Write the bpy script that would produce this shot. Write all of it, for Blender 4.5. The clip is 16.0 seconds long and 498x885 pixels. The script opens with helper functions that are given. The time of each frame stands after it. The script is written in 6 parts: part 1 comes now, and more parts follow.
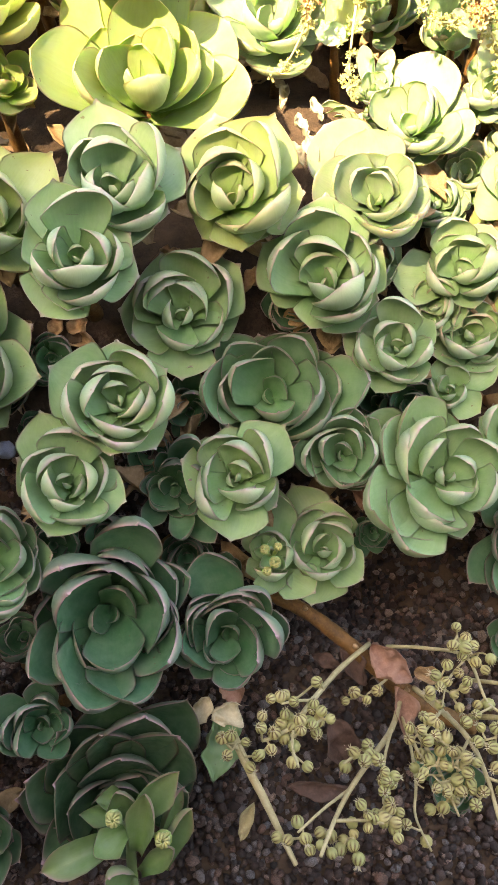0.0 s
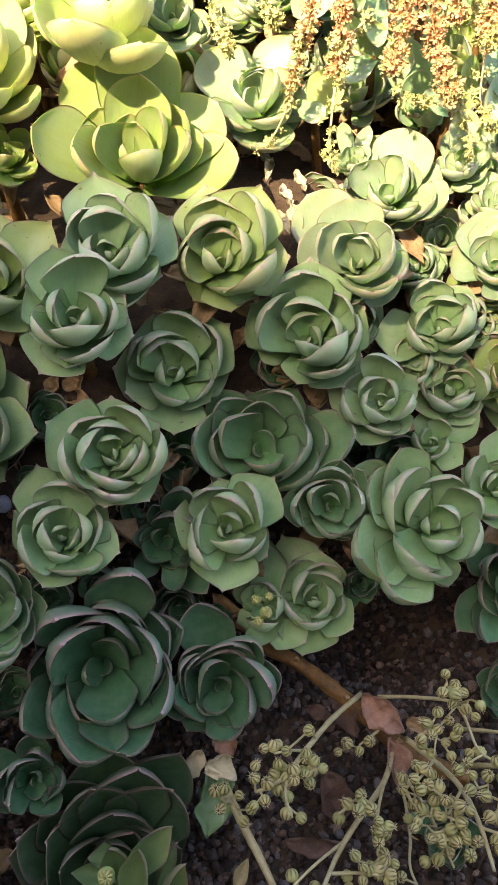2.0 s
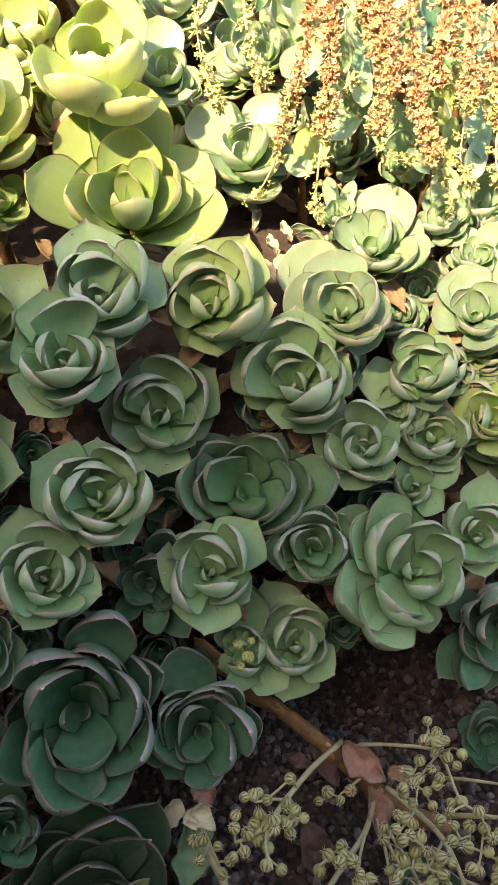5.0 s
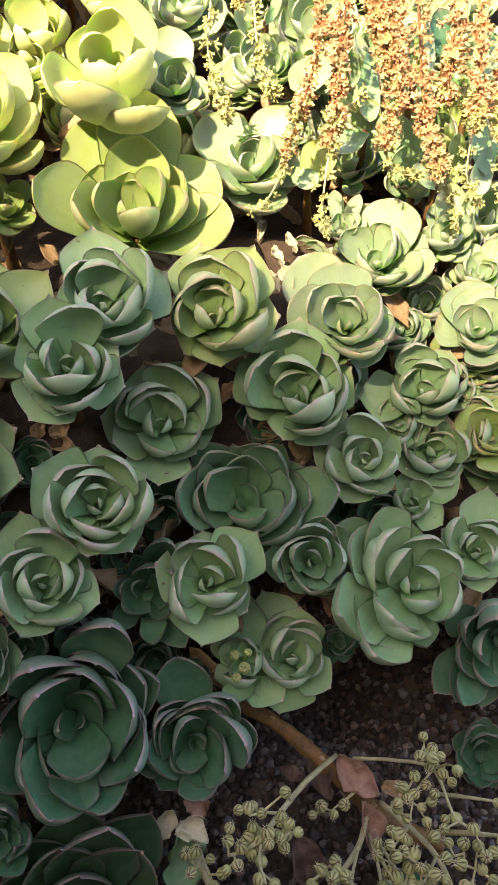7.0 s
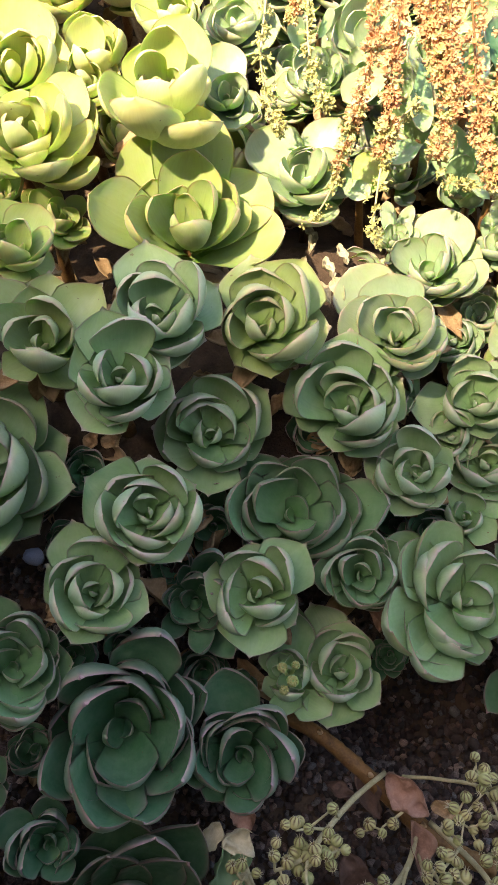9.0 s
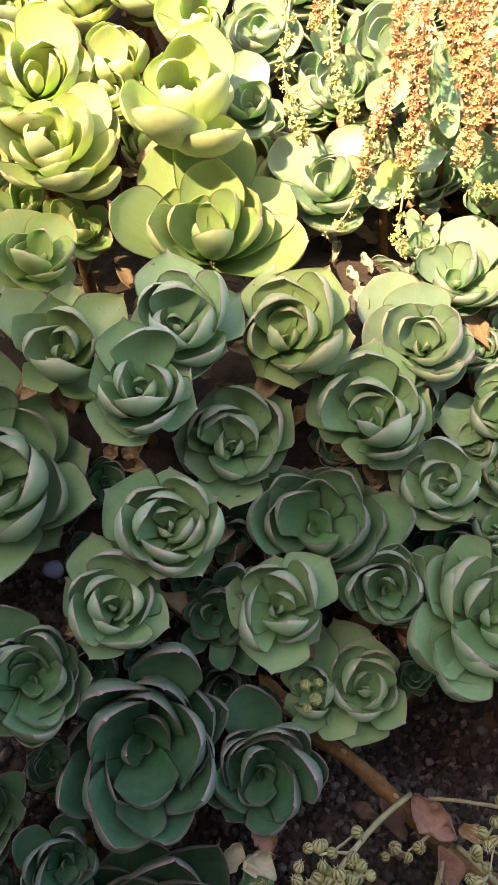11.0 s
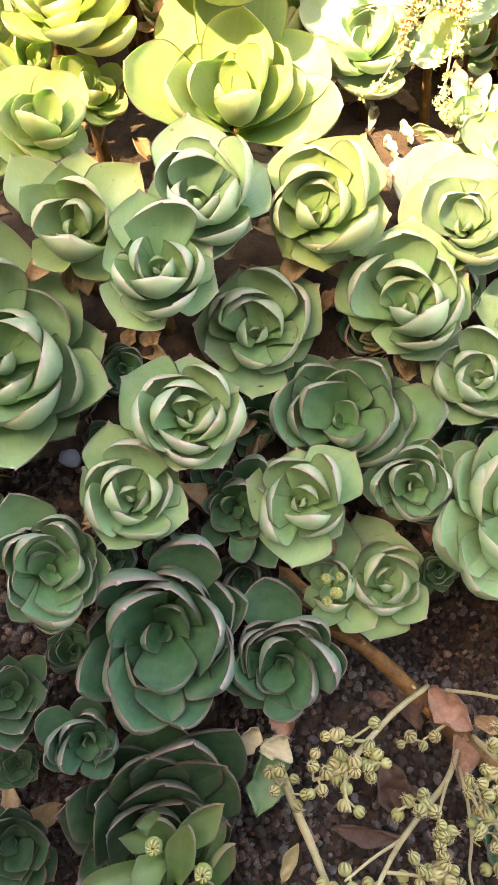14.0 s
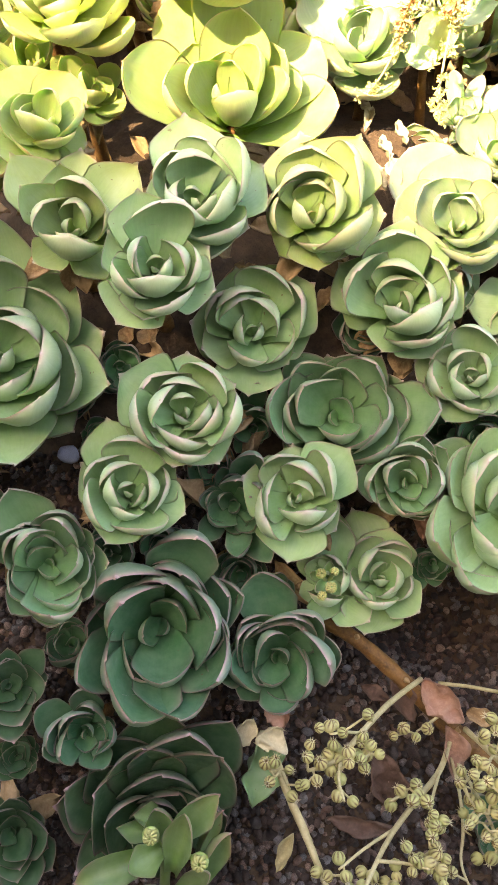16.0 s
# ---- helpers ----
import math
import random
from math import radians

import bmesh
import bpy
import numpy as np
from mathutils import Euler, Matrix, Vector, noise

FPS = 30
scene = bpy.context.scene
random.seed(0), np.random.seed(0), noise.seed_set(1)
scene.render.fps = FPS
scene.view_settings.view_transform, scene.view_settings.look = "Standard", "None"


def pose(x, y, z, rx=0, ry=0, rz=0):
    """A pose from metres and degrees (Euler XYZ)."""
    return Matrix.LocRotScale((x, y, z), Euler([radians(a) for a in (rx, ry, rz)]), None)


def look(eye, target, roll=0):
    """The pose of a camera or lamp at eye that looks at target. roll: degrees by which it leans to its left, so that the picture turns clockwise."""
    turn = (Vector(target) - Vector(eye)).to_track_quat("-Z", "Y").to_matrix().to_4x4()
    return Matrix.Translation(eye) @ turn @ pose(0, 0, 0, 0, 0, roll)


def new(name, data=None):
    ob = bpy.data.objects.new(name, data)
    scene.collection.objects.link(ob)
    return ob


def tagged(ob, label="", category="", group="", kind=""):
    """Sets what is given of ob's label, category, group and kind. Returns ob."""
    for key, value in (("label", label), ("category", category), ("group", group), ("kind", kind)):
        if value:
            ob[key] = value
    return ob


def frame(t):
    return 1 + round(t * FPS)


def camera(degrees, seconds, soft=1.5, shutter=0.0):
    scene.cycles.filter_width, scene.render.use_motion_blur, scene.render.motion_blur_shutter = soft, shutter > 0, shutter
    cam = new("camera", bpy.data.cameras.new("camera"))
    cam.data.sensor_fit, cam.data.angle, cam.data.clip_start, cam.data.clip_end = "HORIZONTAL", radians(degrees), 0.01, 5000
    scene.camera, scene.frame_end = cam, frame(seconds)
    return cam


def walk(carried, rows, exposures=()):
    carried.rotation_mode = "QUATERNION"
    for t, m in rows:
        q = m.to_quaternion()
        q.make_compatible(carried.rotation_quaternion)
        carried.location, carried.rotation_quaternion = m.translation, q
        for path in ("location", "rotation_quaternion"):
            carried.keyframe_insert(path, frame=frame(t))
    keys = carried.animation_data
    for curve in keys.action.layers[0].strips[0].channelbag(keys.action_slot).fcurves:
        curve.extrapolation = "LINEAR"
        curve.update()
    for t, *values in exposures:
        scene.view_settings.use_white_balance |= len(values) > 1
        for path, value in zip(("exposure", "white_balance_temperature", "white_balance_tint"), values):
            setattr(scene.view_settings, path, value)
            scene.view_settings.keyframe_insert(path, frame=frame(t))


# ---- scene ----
import functools

cam = camera(36.6, 16.0, soft=1.2)
PATH = [
    (0, (0.0000, 0.0000, 0.6884), (-0.0000, 0.3710, 0.0948), -0.01),
    (0.5, (0.0009, -0.0077, 0.6954), (0.0049, 0.3735, 0.1084), -0.12),
    (1, (-0.0026, -0.0117, 0.6967), (0.0057, 0.3850, 0.1200), 0.27),
    (1.5, (0.0003, -0.0173, 0.7032), (0.0101, 0.3910, 0.1347), 0.38),
    (2, (-0.0011, -0.0171, 0.7006), (0.0094, 0.4008, 0.1392), 0.62),
    (2.5, (-0.0026, -0.0224, 0.7071), (0.0112, 0.4044, 0.1524), 0.95),
    (3, (-0.0031, -0.0225, 0.7057), (0.0168, 0.4124, 0.1575), 1.63),
    (3.5, (-0.0040, -0.0197, 0.7041), (0.0196, 0.4182, 0.1585), 2.02),
    (4, (-0.0030, -0.0200, 0.7040), (0.0216, 0.4218, 0.1616), 2.31),
    (6.5, (-0.0114, -0.0191, 0.7070), (0.0249, 0.4346, 0.1752), 4.90),
    (7, (-0.0119, -0.0178, 0.7061), (0.0233, 0.4365, 0.1747), 5.11),
    (7.5, (-0.0137, -0.0186, 0.7070), (0.0211, 0.4381, 0.1777), 5.26),
    (8, (-0.0118, -0.0182, 0.7066), (-0.0032, 0.4405, 0.1778), 3.02),
    (8.5, (-0.0116, -0.0171, 0.7047), (-0.0177, 0.4427, 0.1769), 1.65),
    (9, (-0.0119, -0.0177, 0.7060), (-0.0231, 0.4438, 0.1798), 1.18),
    (11.5, (-0.0133, -0.0076, 0.6983), (-0.0531, 0.4592, 0.1782), -1.21),
    (12, (-0.0147, -0.0067, 0.6975), (-0.0643, 0.4560, 0.1747), -1.97),
    (12.5, (-0.0146, -0.0008, 0.6892), (-0.0714, 0.4448, 0.1524), -2.63),
    (13, (-0.0141, 0.0069, 0.6788), (-0.0666, 0.4164, 0.1134), -2.54),
    (13.5, (-0.0157, 0.0081, 0.6761), (-0.0650, 0.4003, 0.0984), -2.33),
    (14, (-0.0145, 0.0080, 0.6751), (-0.0619, 0.3941, 0.0932), -2.15),
    (14.5, (-0.0147, 0.0059, 0.6791), (-0.0576, 0.3874, 0.0938), -1.60),
    (15, (-0.0139, 0.0054, 0.6794), (-0.0566, 0.3870, 0.0941), -1.58),
    (15.5, (-0.0143, 0.0047, 0.6802), (-0.0571, 0.3872, 0.0955), -1.57),
    (16, (-0.0142, 0.0035, 0.6821), (-0.0577, 0.3872, 0.0982), -1.60),
]
EXPOSURES = [(0, 2.99, 9010, 14), (0.5, 2.69, 8592, 14), (1, 2.34, 8175, 14), (1.5, 2.29, 8106, 14), (2, 2.24, 7828, 14), (2.5, 2.14, 7689, 14), (4, 2.09, 7618, 14), (9, 2.04, 7550, 14), (11.5, 2.04, 7550, 14), (12, 2.09, 7618, 14), (12.5, 2.29, 7897, 14), (13, 2.74, 8732, 14), (13.5, 3.09, 9149, 14), (14, 3.26, 9220, 14), (14.5, 3.26, 9220, 14), (16, 3.24, 9220, 14)
]
walk(cam, [(t, look(eye, target, roll)) for t, eye, target, roll in PATH], EXPOSURES)

# ---------------------------------------------------------------- light
SUN = Vector((-0.40, -0.45, 0.80)).normalized()   # towards the sun
world = bpy.data.worlds.new("sky")
scene.world = world
world.use_nodes = True
wn = world.node_tree
sky = wn.nodes.new("ShaderNodeTexSky")
sky.sky_type, sky.sun_disc = "NISHITA", False
sky.sun_elevation = math.asin(SUN.z)
sky.sun_rotation = math.atan2(SUN.x, SUN.y)
sky.air_density, sky.dust_density, sky.ozone_density = 1.0, 2.0, 0.8
wn.links.new(sky.outputs[0], wn.nodes["Background"].inputs[0])
wn.nodes["Background"].inputs[1].default_value = 0.15
lamp = bpy.data.lights.new("sun", "SUN")
lamp.energy, lamp.angle, lamp.color = 3.9, radians(1.2), (1.0, 0.90, 0.70)
new("sun", lamp).matrix_world = look(SUN * 20, (0, 0, 0))


# ---------------------------------------------------------------- materials
class Mat:
    """A node material with a short way to wire nodes."""

    def __init__(self, name, rough=0.6, spec=0.4):
        self.m = bpy.data.materials.new(name)
        self.m.use_nodes = True
        self.t = self.m.node_tree
        self.p = self.t.nodes["Principled BSDF"]
        self.p.inputs["Roughness"].default_value = rough
        self.p.inputs["Specular IOR Level"].default_value = spec

    def node(self, kind, **ins):
        n = self.t.nodes.new("ShaderNode" + kind)
        for k, v in ins.items():
            self.put(n, k.replace("_", " "), v)
        return n

    def put(self, n, key, v):
        sock = n.inputs[int(key[1:])] if key[0] == "i" and key[1:].isdigit() else n.inputs[key]
        if isinstance(v, bpy.types.NodeSocket):
            self.t.links.new(v, sock)
        else:
            sock.default_value = v

    def noise(self, scale, detail=4.0, rough=0.6, vec=None):
        n = self.node("TexNoise", Scale=scale, Detail=detail, Roughness=rough)
        if vec is not None:
            self.t.links.new(vec, n.inputs["Vector"])
        return n.outputs["Fac"]

    def ramp(self, fac, stops):
        n = self.t.nodes.new("ShaderNodeValToRGB")
        e = n.color_ramp.elements
        while len(e) < len(stops):
            e.new(0.5)
        for el, (pos, col) in zip(e, stops):
            el.position, el.color = pos, (*col, 1) if len(col) == 3 else col
        self.t.links.new(fac, n.inputs[0])
        return n.outputs[0]

    def mix(self, fac, a, b, blend="MIX"):
        n = self.t.nodes.new("ShaderNodeMix")
        n.data_type, n.blend_type = "RGBA", blend
        for sock, v in ((n.inputs[0], fac), (n.inputs[6], a), (n.inputs[7], b)):
            if isinstance(v, bpy.types.NodeSocket):
                self.t.links.new(v, sock)
            elif isinstance(v, tuple):
                sock.default_value = (*v, 1)
            else:
                sock.default_value = v
        return n.outputs[2]

    def maths(self, op, a, b=0.0):
        n = self.t.nodes.new("ShaderNodeMath")
        n.operation = op
        for sock, v in zip(n.inputs, (a, b)):
            if isinstance(v, bpy.types.NodeSocket):
                self.t.links.new(v, sock)
            else:
                sock.default_value = v
        return n.outputs[0]

    def attr(self, name):
        n = self.t.nodes.new("ShaderNodeAttribute")
        n.attribute_name = name
        return n.outputs["Fac"]

    def coords(self):
        """Object coordinates, shifted by the object's random number."""
        c = self.node("TexCoord").outputs["Object"]
        r = self.node("ObjectInfo").outputs["Random"]
        n = self.t.nodes.new("ShaderNodeVectorMath")
        n.operation = "ADD"
        self.t.links.new(c, n.inputs[0])
        comb = self.node("CombineXYZ", X=self.maths("MULTIPLY", r, 3.7), Y=self.maths("MULTIPLY", r, 9.1), Z=r)
        self.t.links.new(comb.outputs[0], n.inputs[1])
        return n.outputs[0]

    def random(self):
        return self.node("ObjectInfo").outputs["Random"]

    def done(self, colour, bump=None, strength=0.3, distance=0.002, rough=None):
        if isinstance(colour, tuple):
            self.p.inputs["Base Color"].default_value = (*colour, 1)
        else:
            self.t.links.new(colour, self.p.inputs["Base Color"])
        if bump is not None:
            b = self.node("Bump", Strength=strength, Distance=distance, Height=bump)
            self.t.links.new(b.outputs[0], self.p.inputs["Normal"])
        if rough is not None:
            self.t.links.new(rough, self.p.inputs["Roughness"])
        return self.m


def leaf_material(name, young, old, back, pink, rim_power, bloom, glow=0.28):
    """Fleshy leaf: waxy bloom, pink margin, old marks, light going through thin parts."""
    m = Mat(name, 0.5, 0.35)
    c = m.coords()
    tint = m.mix(m.random(), young, old)
    base = m.mix(m.attr("back"), tint, back)
    # darker, fresher green towards the leaf's foot
    base = m.mix(m.maths("MULTIPLY", m.attr("foot"), 0.7), base, (young[0] * 0.62, young[1] * 0.88, young[2] * 0.42))
    # fine streaks that run along the leaf, and a yellower end
    grain = m.node("CombineXYZ", X=m.maths("MULTIPLY", m.attr("across"), 9.0), Y=m.maths("MULTIPLY", m.attr("along"), 1.6), Z=m.maths("MULTIPLY", m.random(), 60.0)).outputs[0]
    streak = m.ramp(m.noise(1.6, 4.0, 0.65, grain), [(0.32, (0, 0, 0)), (0.68, (1, 1, 1))])
    base = m.mix(m.maths("MULTIPLY", streak, 0.34), base, tuple(0.62 * v for v in young))
    ends = m.maths("MULTIPLY", m.maths("POWER", m.attr("along"), 3.0), m.ramp(m.noise(26.0, 2.0, 0.5, c), [(0.35, (0, 0, 0)), (0.65, (0.5, 0.5, 0.5))]))
    base = m.mix(ends, base, (young[0] * 1.75, young[1] * 1.28, young[2] * 0.9))
    cloud = m.noise(70.0, 3.0, 0.6, c)
    base = m.mix(m.maths("MULTIPLY", m.ramp(cloud, [(0.35, (0, 0, 0)), (0.7, (1, 1, 1))]), bloom), base, (0.42, 0.50, 0.36))
    fleck = m.noise(900.0, 2.0, 0.7, c)
    base = m.mix(m.ramp(fleck, [(0.70, (0, 0, 0)), (0.78, (0.35, 0.35, 0.35))]), base, (0.10, 0.13, 0.06))
    scar = m.noise(190.0, 2.0, 0.5, c)
    base = m.mix(m.ramp(scar, [(0.735, (0, 0, 0)), (0.76, (0.7, 0.7, 0.7))]), base, (0.16, 0.10, 0.05))
    blush = m.maths("MULTIPLY", m.attr("back"), m.maths("POWER", m.attr("along"), 5.0))
    base = m.mix(m.maths("MULTIPLY", blush, 0.16), base, (pink[0] * 0.8, pink[1], pink[2] * 1.05))
    edge = m.maths("POWER", m.attr("rim"), rim_power)
    worn = m.ramp(m.noise(45.0, 2.0, 0.5, c), [(0.3, (0.45, 0.45, 0.45)), (0.6, (1, 1, 1))])
    base = m.mix(m.maths("MULTIPLY", edge, worn), base, pink)
    pale = m.maths("POWER", m.attr("rim"), 4.0)
    base = m.mix(m.maths("MULTIPLY", pale, 0.8), base, (pink[0] * 0.92 + 0.05, pink[1] * 0.95 + 0.07, pink[2] * 0.95 + 0.06))
    m.p.inputs["Subsurface Weight"].default_value = glow
    m.p.inputs["Subsurface Radius"].default_value = (0.5, 0.9, 0.2)
    m.p.inputs["Subsurface Scale"].default_value = 0.006
    rough = m.ramp(m.noise(120.0, 3.0, 0.6, c), [(0.3, (0.30, 0.30, 0.30)), (0.7, (0.56, 0.56, 0.56))])
    bump = m.mix(0.5, m.noise(160.0, 4.0, 0.6, c), m.noise(40.0, 2.0, 0.5, c))
    return m.done(base, bump, 0.25, 0.0015, rough)


LEAF = {
    "g": leaf_material("leaf_green", (0.205, 0.350, 0.165), (0.245, 0.370, 0.155), (0.235, 0.365, 0.22), (0.50, 0.30, 0.30), 2.8, 0.26, 0.12),
    "b": leaf_material("leaf_blue_green", (0.21, 0.345, 0.18), (0.25, 0.37, 0.17), (0.24, 0.37, 0.225), (0.50, 0.33, 0.32), 2.8, 0.30, 0.12),
    # olive leaves, yellowed more: warm glow beside the sunny part put into the colour
    "o": leaf_material("leaf_glow_olive", (0.25, 0.35, 0.135), (0.29, 0.37, 0.13), (0.27, 0.37, 0.20), (0.52, 0.33, 0.26), 2.6, 0.24, 0.2),
    "m": leaf_material("leaf_bluish", (0.135, 0.28, 0.14), (0.16, 0.30, 0.138), (0.18, 0.30, 0.19), (0.55, 0.31, 0.33), 2.1, 0.2, 0.10),
    # d and e: dark greens lowered further, the front's shade put into the colour
    "d": leaf_material("leaf_shade_dark", (0.050, 0.155, 0.082), (0.068, 0.18, 0.082), (0.11, 0.215, 0.14), (0.54, 0.27, 0.30), 2.0, 0.16, 0.10),
    "e": leaf_material("leaf_shade_deep", (0.030, 0.090, 0.042), (0.043, 0.11, 0.042), (0.052, 0.108, 0.058), (0.50, 0.26, 0.27), 2.0, 0.12, 0.10),
    # y, s and p: greens warmed for the sunny end, sunlight put into the colour
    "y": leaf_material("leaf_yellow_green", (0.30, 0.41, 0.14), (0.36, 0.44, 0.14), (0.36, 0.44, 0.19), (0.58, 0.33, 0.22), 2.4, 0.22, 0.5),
    "s": leaf_material("leaf_sun_tinted", (0.42, 0.50, 0.18), (0.48, 0.53, 0.19), (0.50, 0.55, 0.26), (0.58, 0.40, 0.24), 2.8, 0.14, 0.5),
    "r": leaf_material("bract_green", (0.13, 0.22, 0.085), (0.17, 0.25, 0.09), (0.22, 0.25, 0.13), (0.44, 0.19, 0.20), 1.5, 0.18, 0.2),
    "p": leaf_material("leaf_sun_pale", (0.245, 0.345, 0.215), (0.29, 0.37, 0.205), (0.34, 0.42, 0.29), (0.55, 0.36, 0.27), 2.6, 0.28, 0.5),
}


def plain(name, lo, hi, scale, rough=0.75, bump=0.4, dist=0.002, var=0.5):
    """Two-tone noise material with relief, varied from piece to piece."""
    m = Mat(name, rough, 0.3)
    c = m.coords()
    col = m.mix(m.ramp(m.noise(scale, 5.0, 0.65, c), [(0.3, (0, 0, 0)), (0.7, (1, 1, 1))]), lo, hi)
    col = m.mix(m.maths("MULTIPLY", m.random(), var), col, tuple(0.5 * v for v in lo))
    fine = m.noise(scale * 6, 3.0, 0.7, c)
    col = m.mix(m.ramp(fine, [(0.45, (0, 0, 0)), (0.8, (0.5, 0.5, 0.5))]), col, tuple(min(1.3 * v, 0.9) for v in hi))
    return m.done(col, m.mix(0.4, m.noise(scale * 2, 4.0, 0.6, c), fine), bump, dist)


SOIL = plain("soil", (0.045, 0.029, 0.02), (0.11, 0.07, 0.045), 60, 0.95, 0.9, 0.004, 0)
BARK = plain("brown_bark", (0.095, 0.045, 0.017), (0.27, 0.135, 0.042), 70, 0.6, 0.6, 0.003)
DRY = plain("dry_leaf", (0.30, 0.18, 0.09), (0.50, 0.34, 0.19), 55, 0.7, 0.5, 0.002)
STRAW = plain("straw_stem", (0.34, 0.28, 0.14), (0.50, 0.43, 0.25), 80, 0.6, 0.4, 0.001, 0.2)
CREAM = plain("pale_dry_bract", (0.42, 0.36, 0.22), (0.58, 0.50, 0.34), 60, 0.65, 0.4, 0.0015, 0.2)
# surfaces of the unseen block added to cast the shade
SHADE_WALL = plain("shade_block_render", (0.62, 0.58, 0.52), (0.72, 0.69, 0.63), 3, 0.9, 0.3, 0.004, 0)
SHADE_ROOF = plain("shade_block_tile", (0.28, 0.13, 0.08), (0.38, 0.20, 0.13), 5, 0.85, 0.4, 0.004, 0)


def stone_material():
    m = Mat("gravel_stone", 0.8, 0.35)
    c = m.coords()
    tone = m.ramp(m.random(), [(0.0, (0.032, 0.021, 0.019)), (0.3, (0.105, 0.059, 0.042)), (0.55, (0.083, 0.066, 0.063)),
                               (0.75, (0.267, 0.152, 0.112)), (0.9, (0.220, 0.216, 0.230)), (1.0, (0.508, 0.334, 0.263))])
    pores = m.noise(500.0, 4.0, 0.7, c)
    col = m.mix(m.ramp(pores, [(0.4, (0.6, 0.6, 0.6)), (0.6, (0, 0, 0))]), tone, (0.03, 0.022, 0.02))
    return m.done(col, pores, 0.8, 0.002)


STONE = stone_material()


def floret_material():
    m = Mat("orange_floret", 0.6, 0.3)
    c = m.coords()
    tone = m.ramp(m.random(), [(0.0, (0.40, 0.13, 0.05)), (0.45, (0.50, 0.22, 0.09)), (0.75, (0.57, 0.34, 0.15)), (1.0, (0.58, 0.46, 0.24))])
    return m.done(m.mix(m.maths("MULTIPLY", m.noise(300.0, 3.0, 0.6, c), 0.5), tone, (0.62, 0.45, 0.26)), m.noise(500.0, 2.0, 0.6, c), 0.3, 0.001)


def capsule_material():
    """Seed capsule: greenish straw with brown ribs that run from pole to pole."""
    m = Mat("seed_capsule", 0.55, 0.35)
    c = m.coords()
    base = m.ramp(m.random(), [(0.0, (0.20, 0.25, 0.07)), (0.5, (0.30, 0.30, 0.10)), (1.0, (0.38, 0.30, 0.12))])
    base = m.mix(m.noise(260.0, 3.0, 0.6, c), base, (0.46, 0.41, 0.19))
    ribs = m.maths("MULTIPLY", m.attr("rib"), m.ramp(m.noise(420.0, 2.0, 0.6, c), [(0.30, (0, 0, 0)), (0.42, (1, 1, 1))]))
    return m.done(m.mix(ribs, base, (0.09, 0.035, 0.014)), m.noise(600.0, 2.0, 0.5, c), 0.25, 0.001)


FLORET = floret_material()
CAPSULE = capsule_material()
PALEFLOWER = plain("pale_yellow_floret", (0.36, 0.35, 0.12), (0.52, 0.48, 0.20), 120, 0.6, 0.3, 0.001, 0.2)


# ---------------------------------------------------------------- helpers
def mesh_object(name, verts, faces, material, parent=None, label="", attrs=None, smooth=True):
    me = bpy.data.meshes.new(name)
    me.from_pydata([tuple(v) for v in verts], [], faces)
    me.materials.append(material)
    if smooth:
        me.polygons.foreach_set("use_smooth", [True] * len(me.polygons))
    for key, vals in (attrs or {}).items():
        me.attributes.new(key, "FLOAT", "POINT").data.foreach_set("value", np.asarray(vals, np.float32))
    ob = new(name, me)
    if parent is not None:
        ob.parent = parent
    if label:
        tagged(ob, label)
    return ob


def share(name, me, parent, m):
    """Another object on the same mesh."""
    ob = new(name, me)
    ob.parent = parent
    ob.matrix_basis = m
    return ob


def smoothed(points, n):
    """A smooth curve through some points: n points on it."""
    p = np.array(points, float)
    p = np.vstack([2 * p[0] - p[1], p, 2 * p[-1] - p[-2]])
    out = []
    for x in np.linspace(0, len(points) - 1, n):
        k = min(int(x), len(points) - 2)
        f = x - k
        a, b, c, d = p[k:k + 4]
        out.append(0.5 * (2 * b + (c - a) * f + (2 * a - 5 * b + 4 * c - d) * f ** 2 + (3 * b - a - 3 * c + d) * f ** 3))
    return np.array(out)


def tube(points, radii, sides=8, n=None, rough=0.0, seed=0):
    """Verts and faces of a tapered tube with closed ends along a smooth curve."""
    rng = random.Random(seed)
    n = n or max(6, 5 * len(points))
    c = smoothed(points, n)
    r = np.interp(np.linspace(0, 1, n), np.linspace(0, 1, len(radii)), radii)
    verts, faces = [], []
    t = np.gradient(c, axis=0)
    side = np.cross(t[0], (0.3, 0.2, 0.9))
    for k in range(n):
        tk = t[k] / (np.linalg.norm(t[k]) + 1e-9)
        side = side - tk * (side @ tk)
        side = side / (np.linalg.norm(side) + 1e-9)
        up = np.cross(tk, side)
        for i in range(sides):
            a = 2 * math.pi * i / sides
            q = r[k] * (1 + rough * rng.uniform(-1, 1))
            verts.append(c[k] + q * (math.cos(a) * side + math.sin(a) * up))
    for k in range(n - 1):
        for i in range(sides):
            j = (i + 1) % sides
            faces.append((k * sides + i, k * sides + j, (k + 1) * sides + j, (k + 1) * sides + i))
    faces.append(tuple(range(sides))[::-1])
    faces.append(tuple((n - 1) * sides + i for i in range(sides)))
    return verts, faces


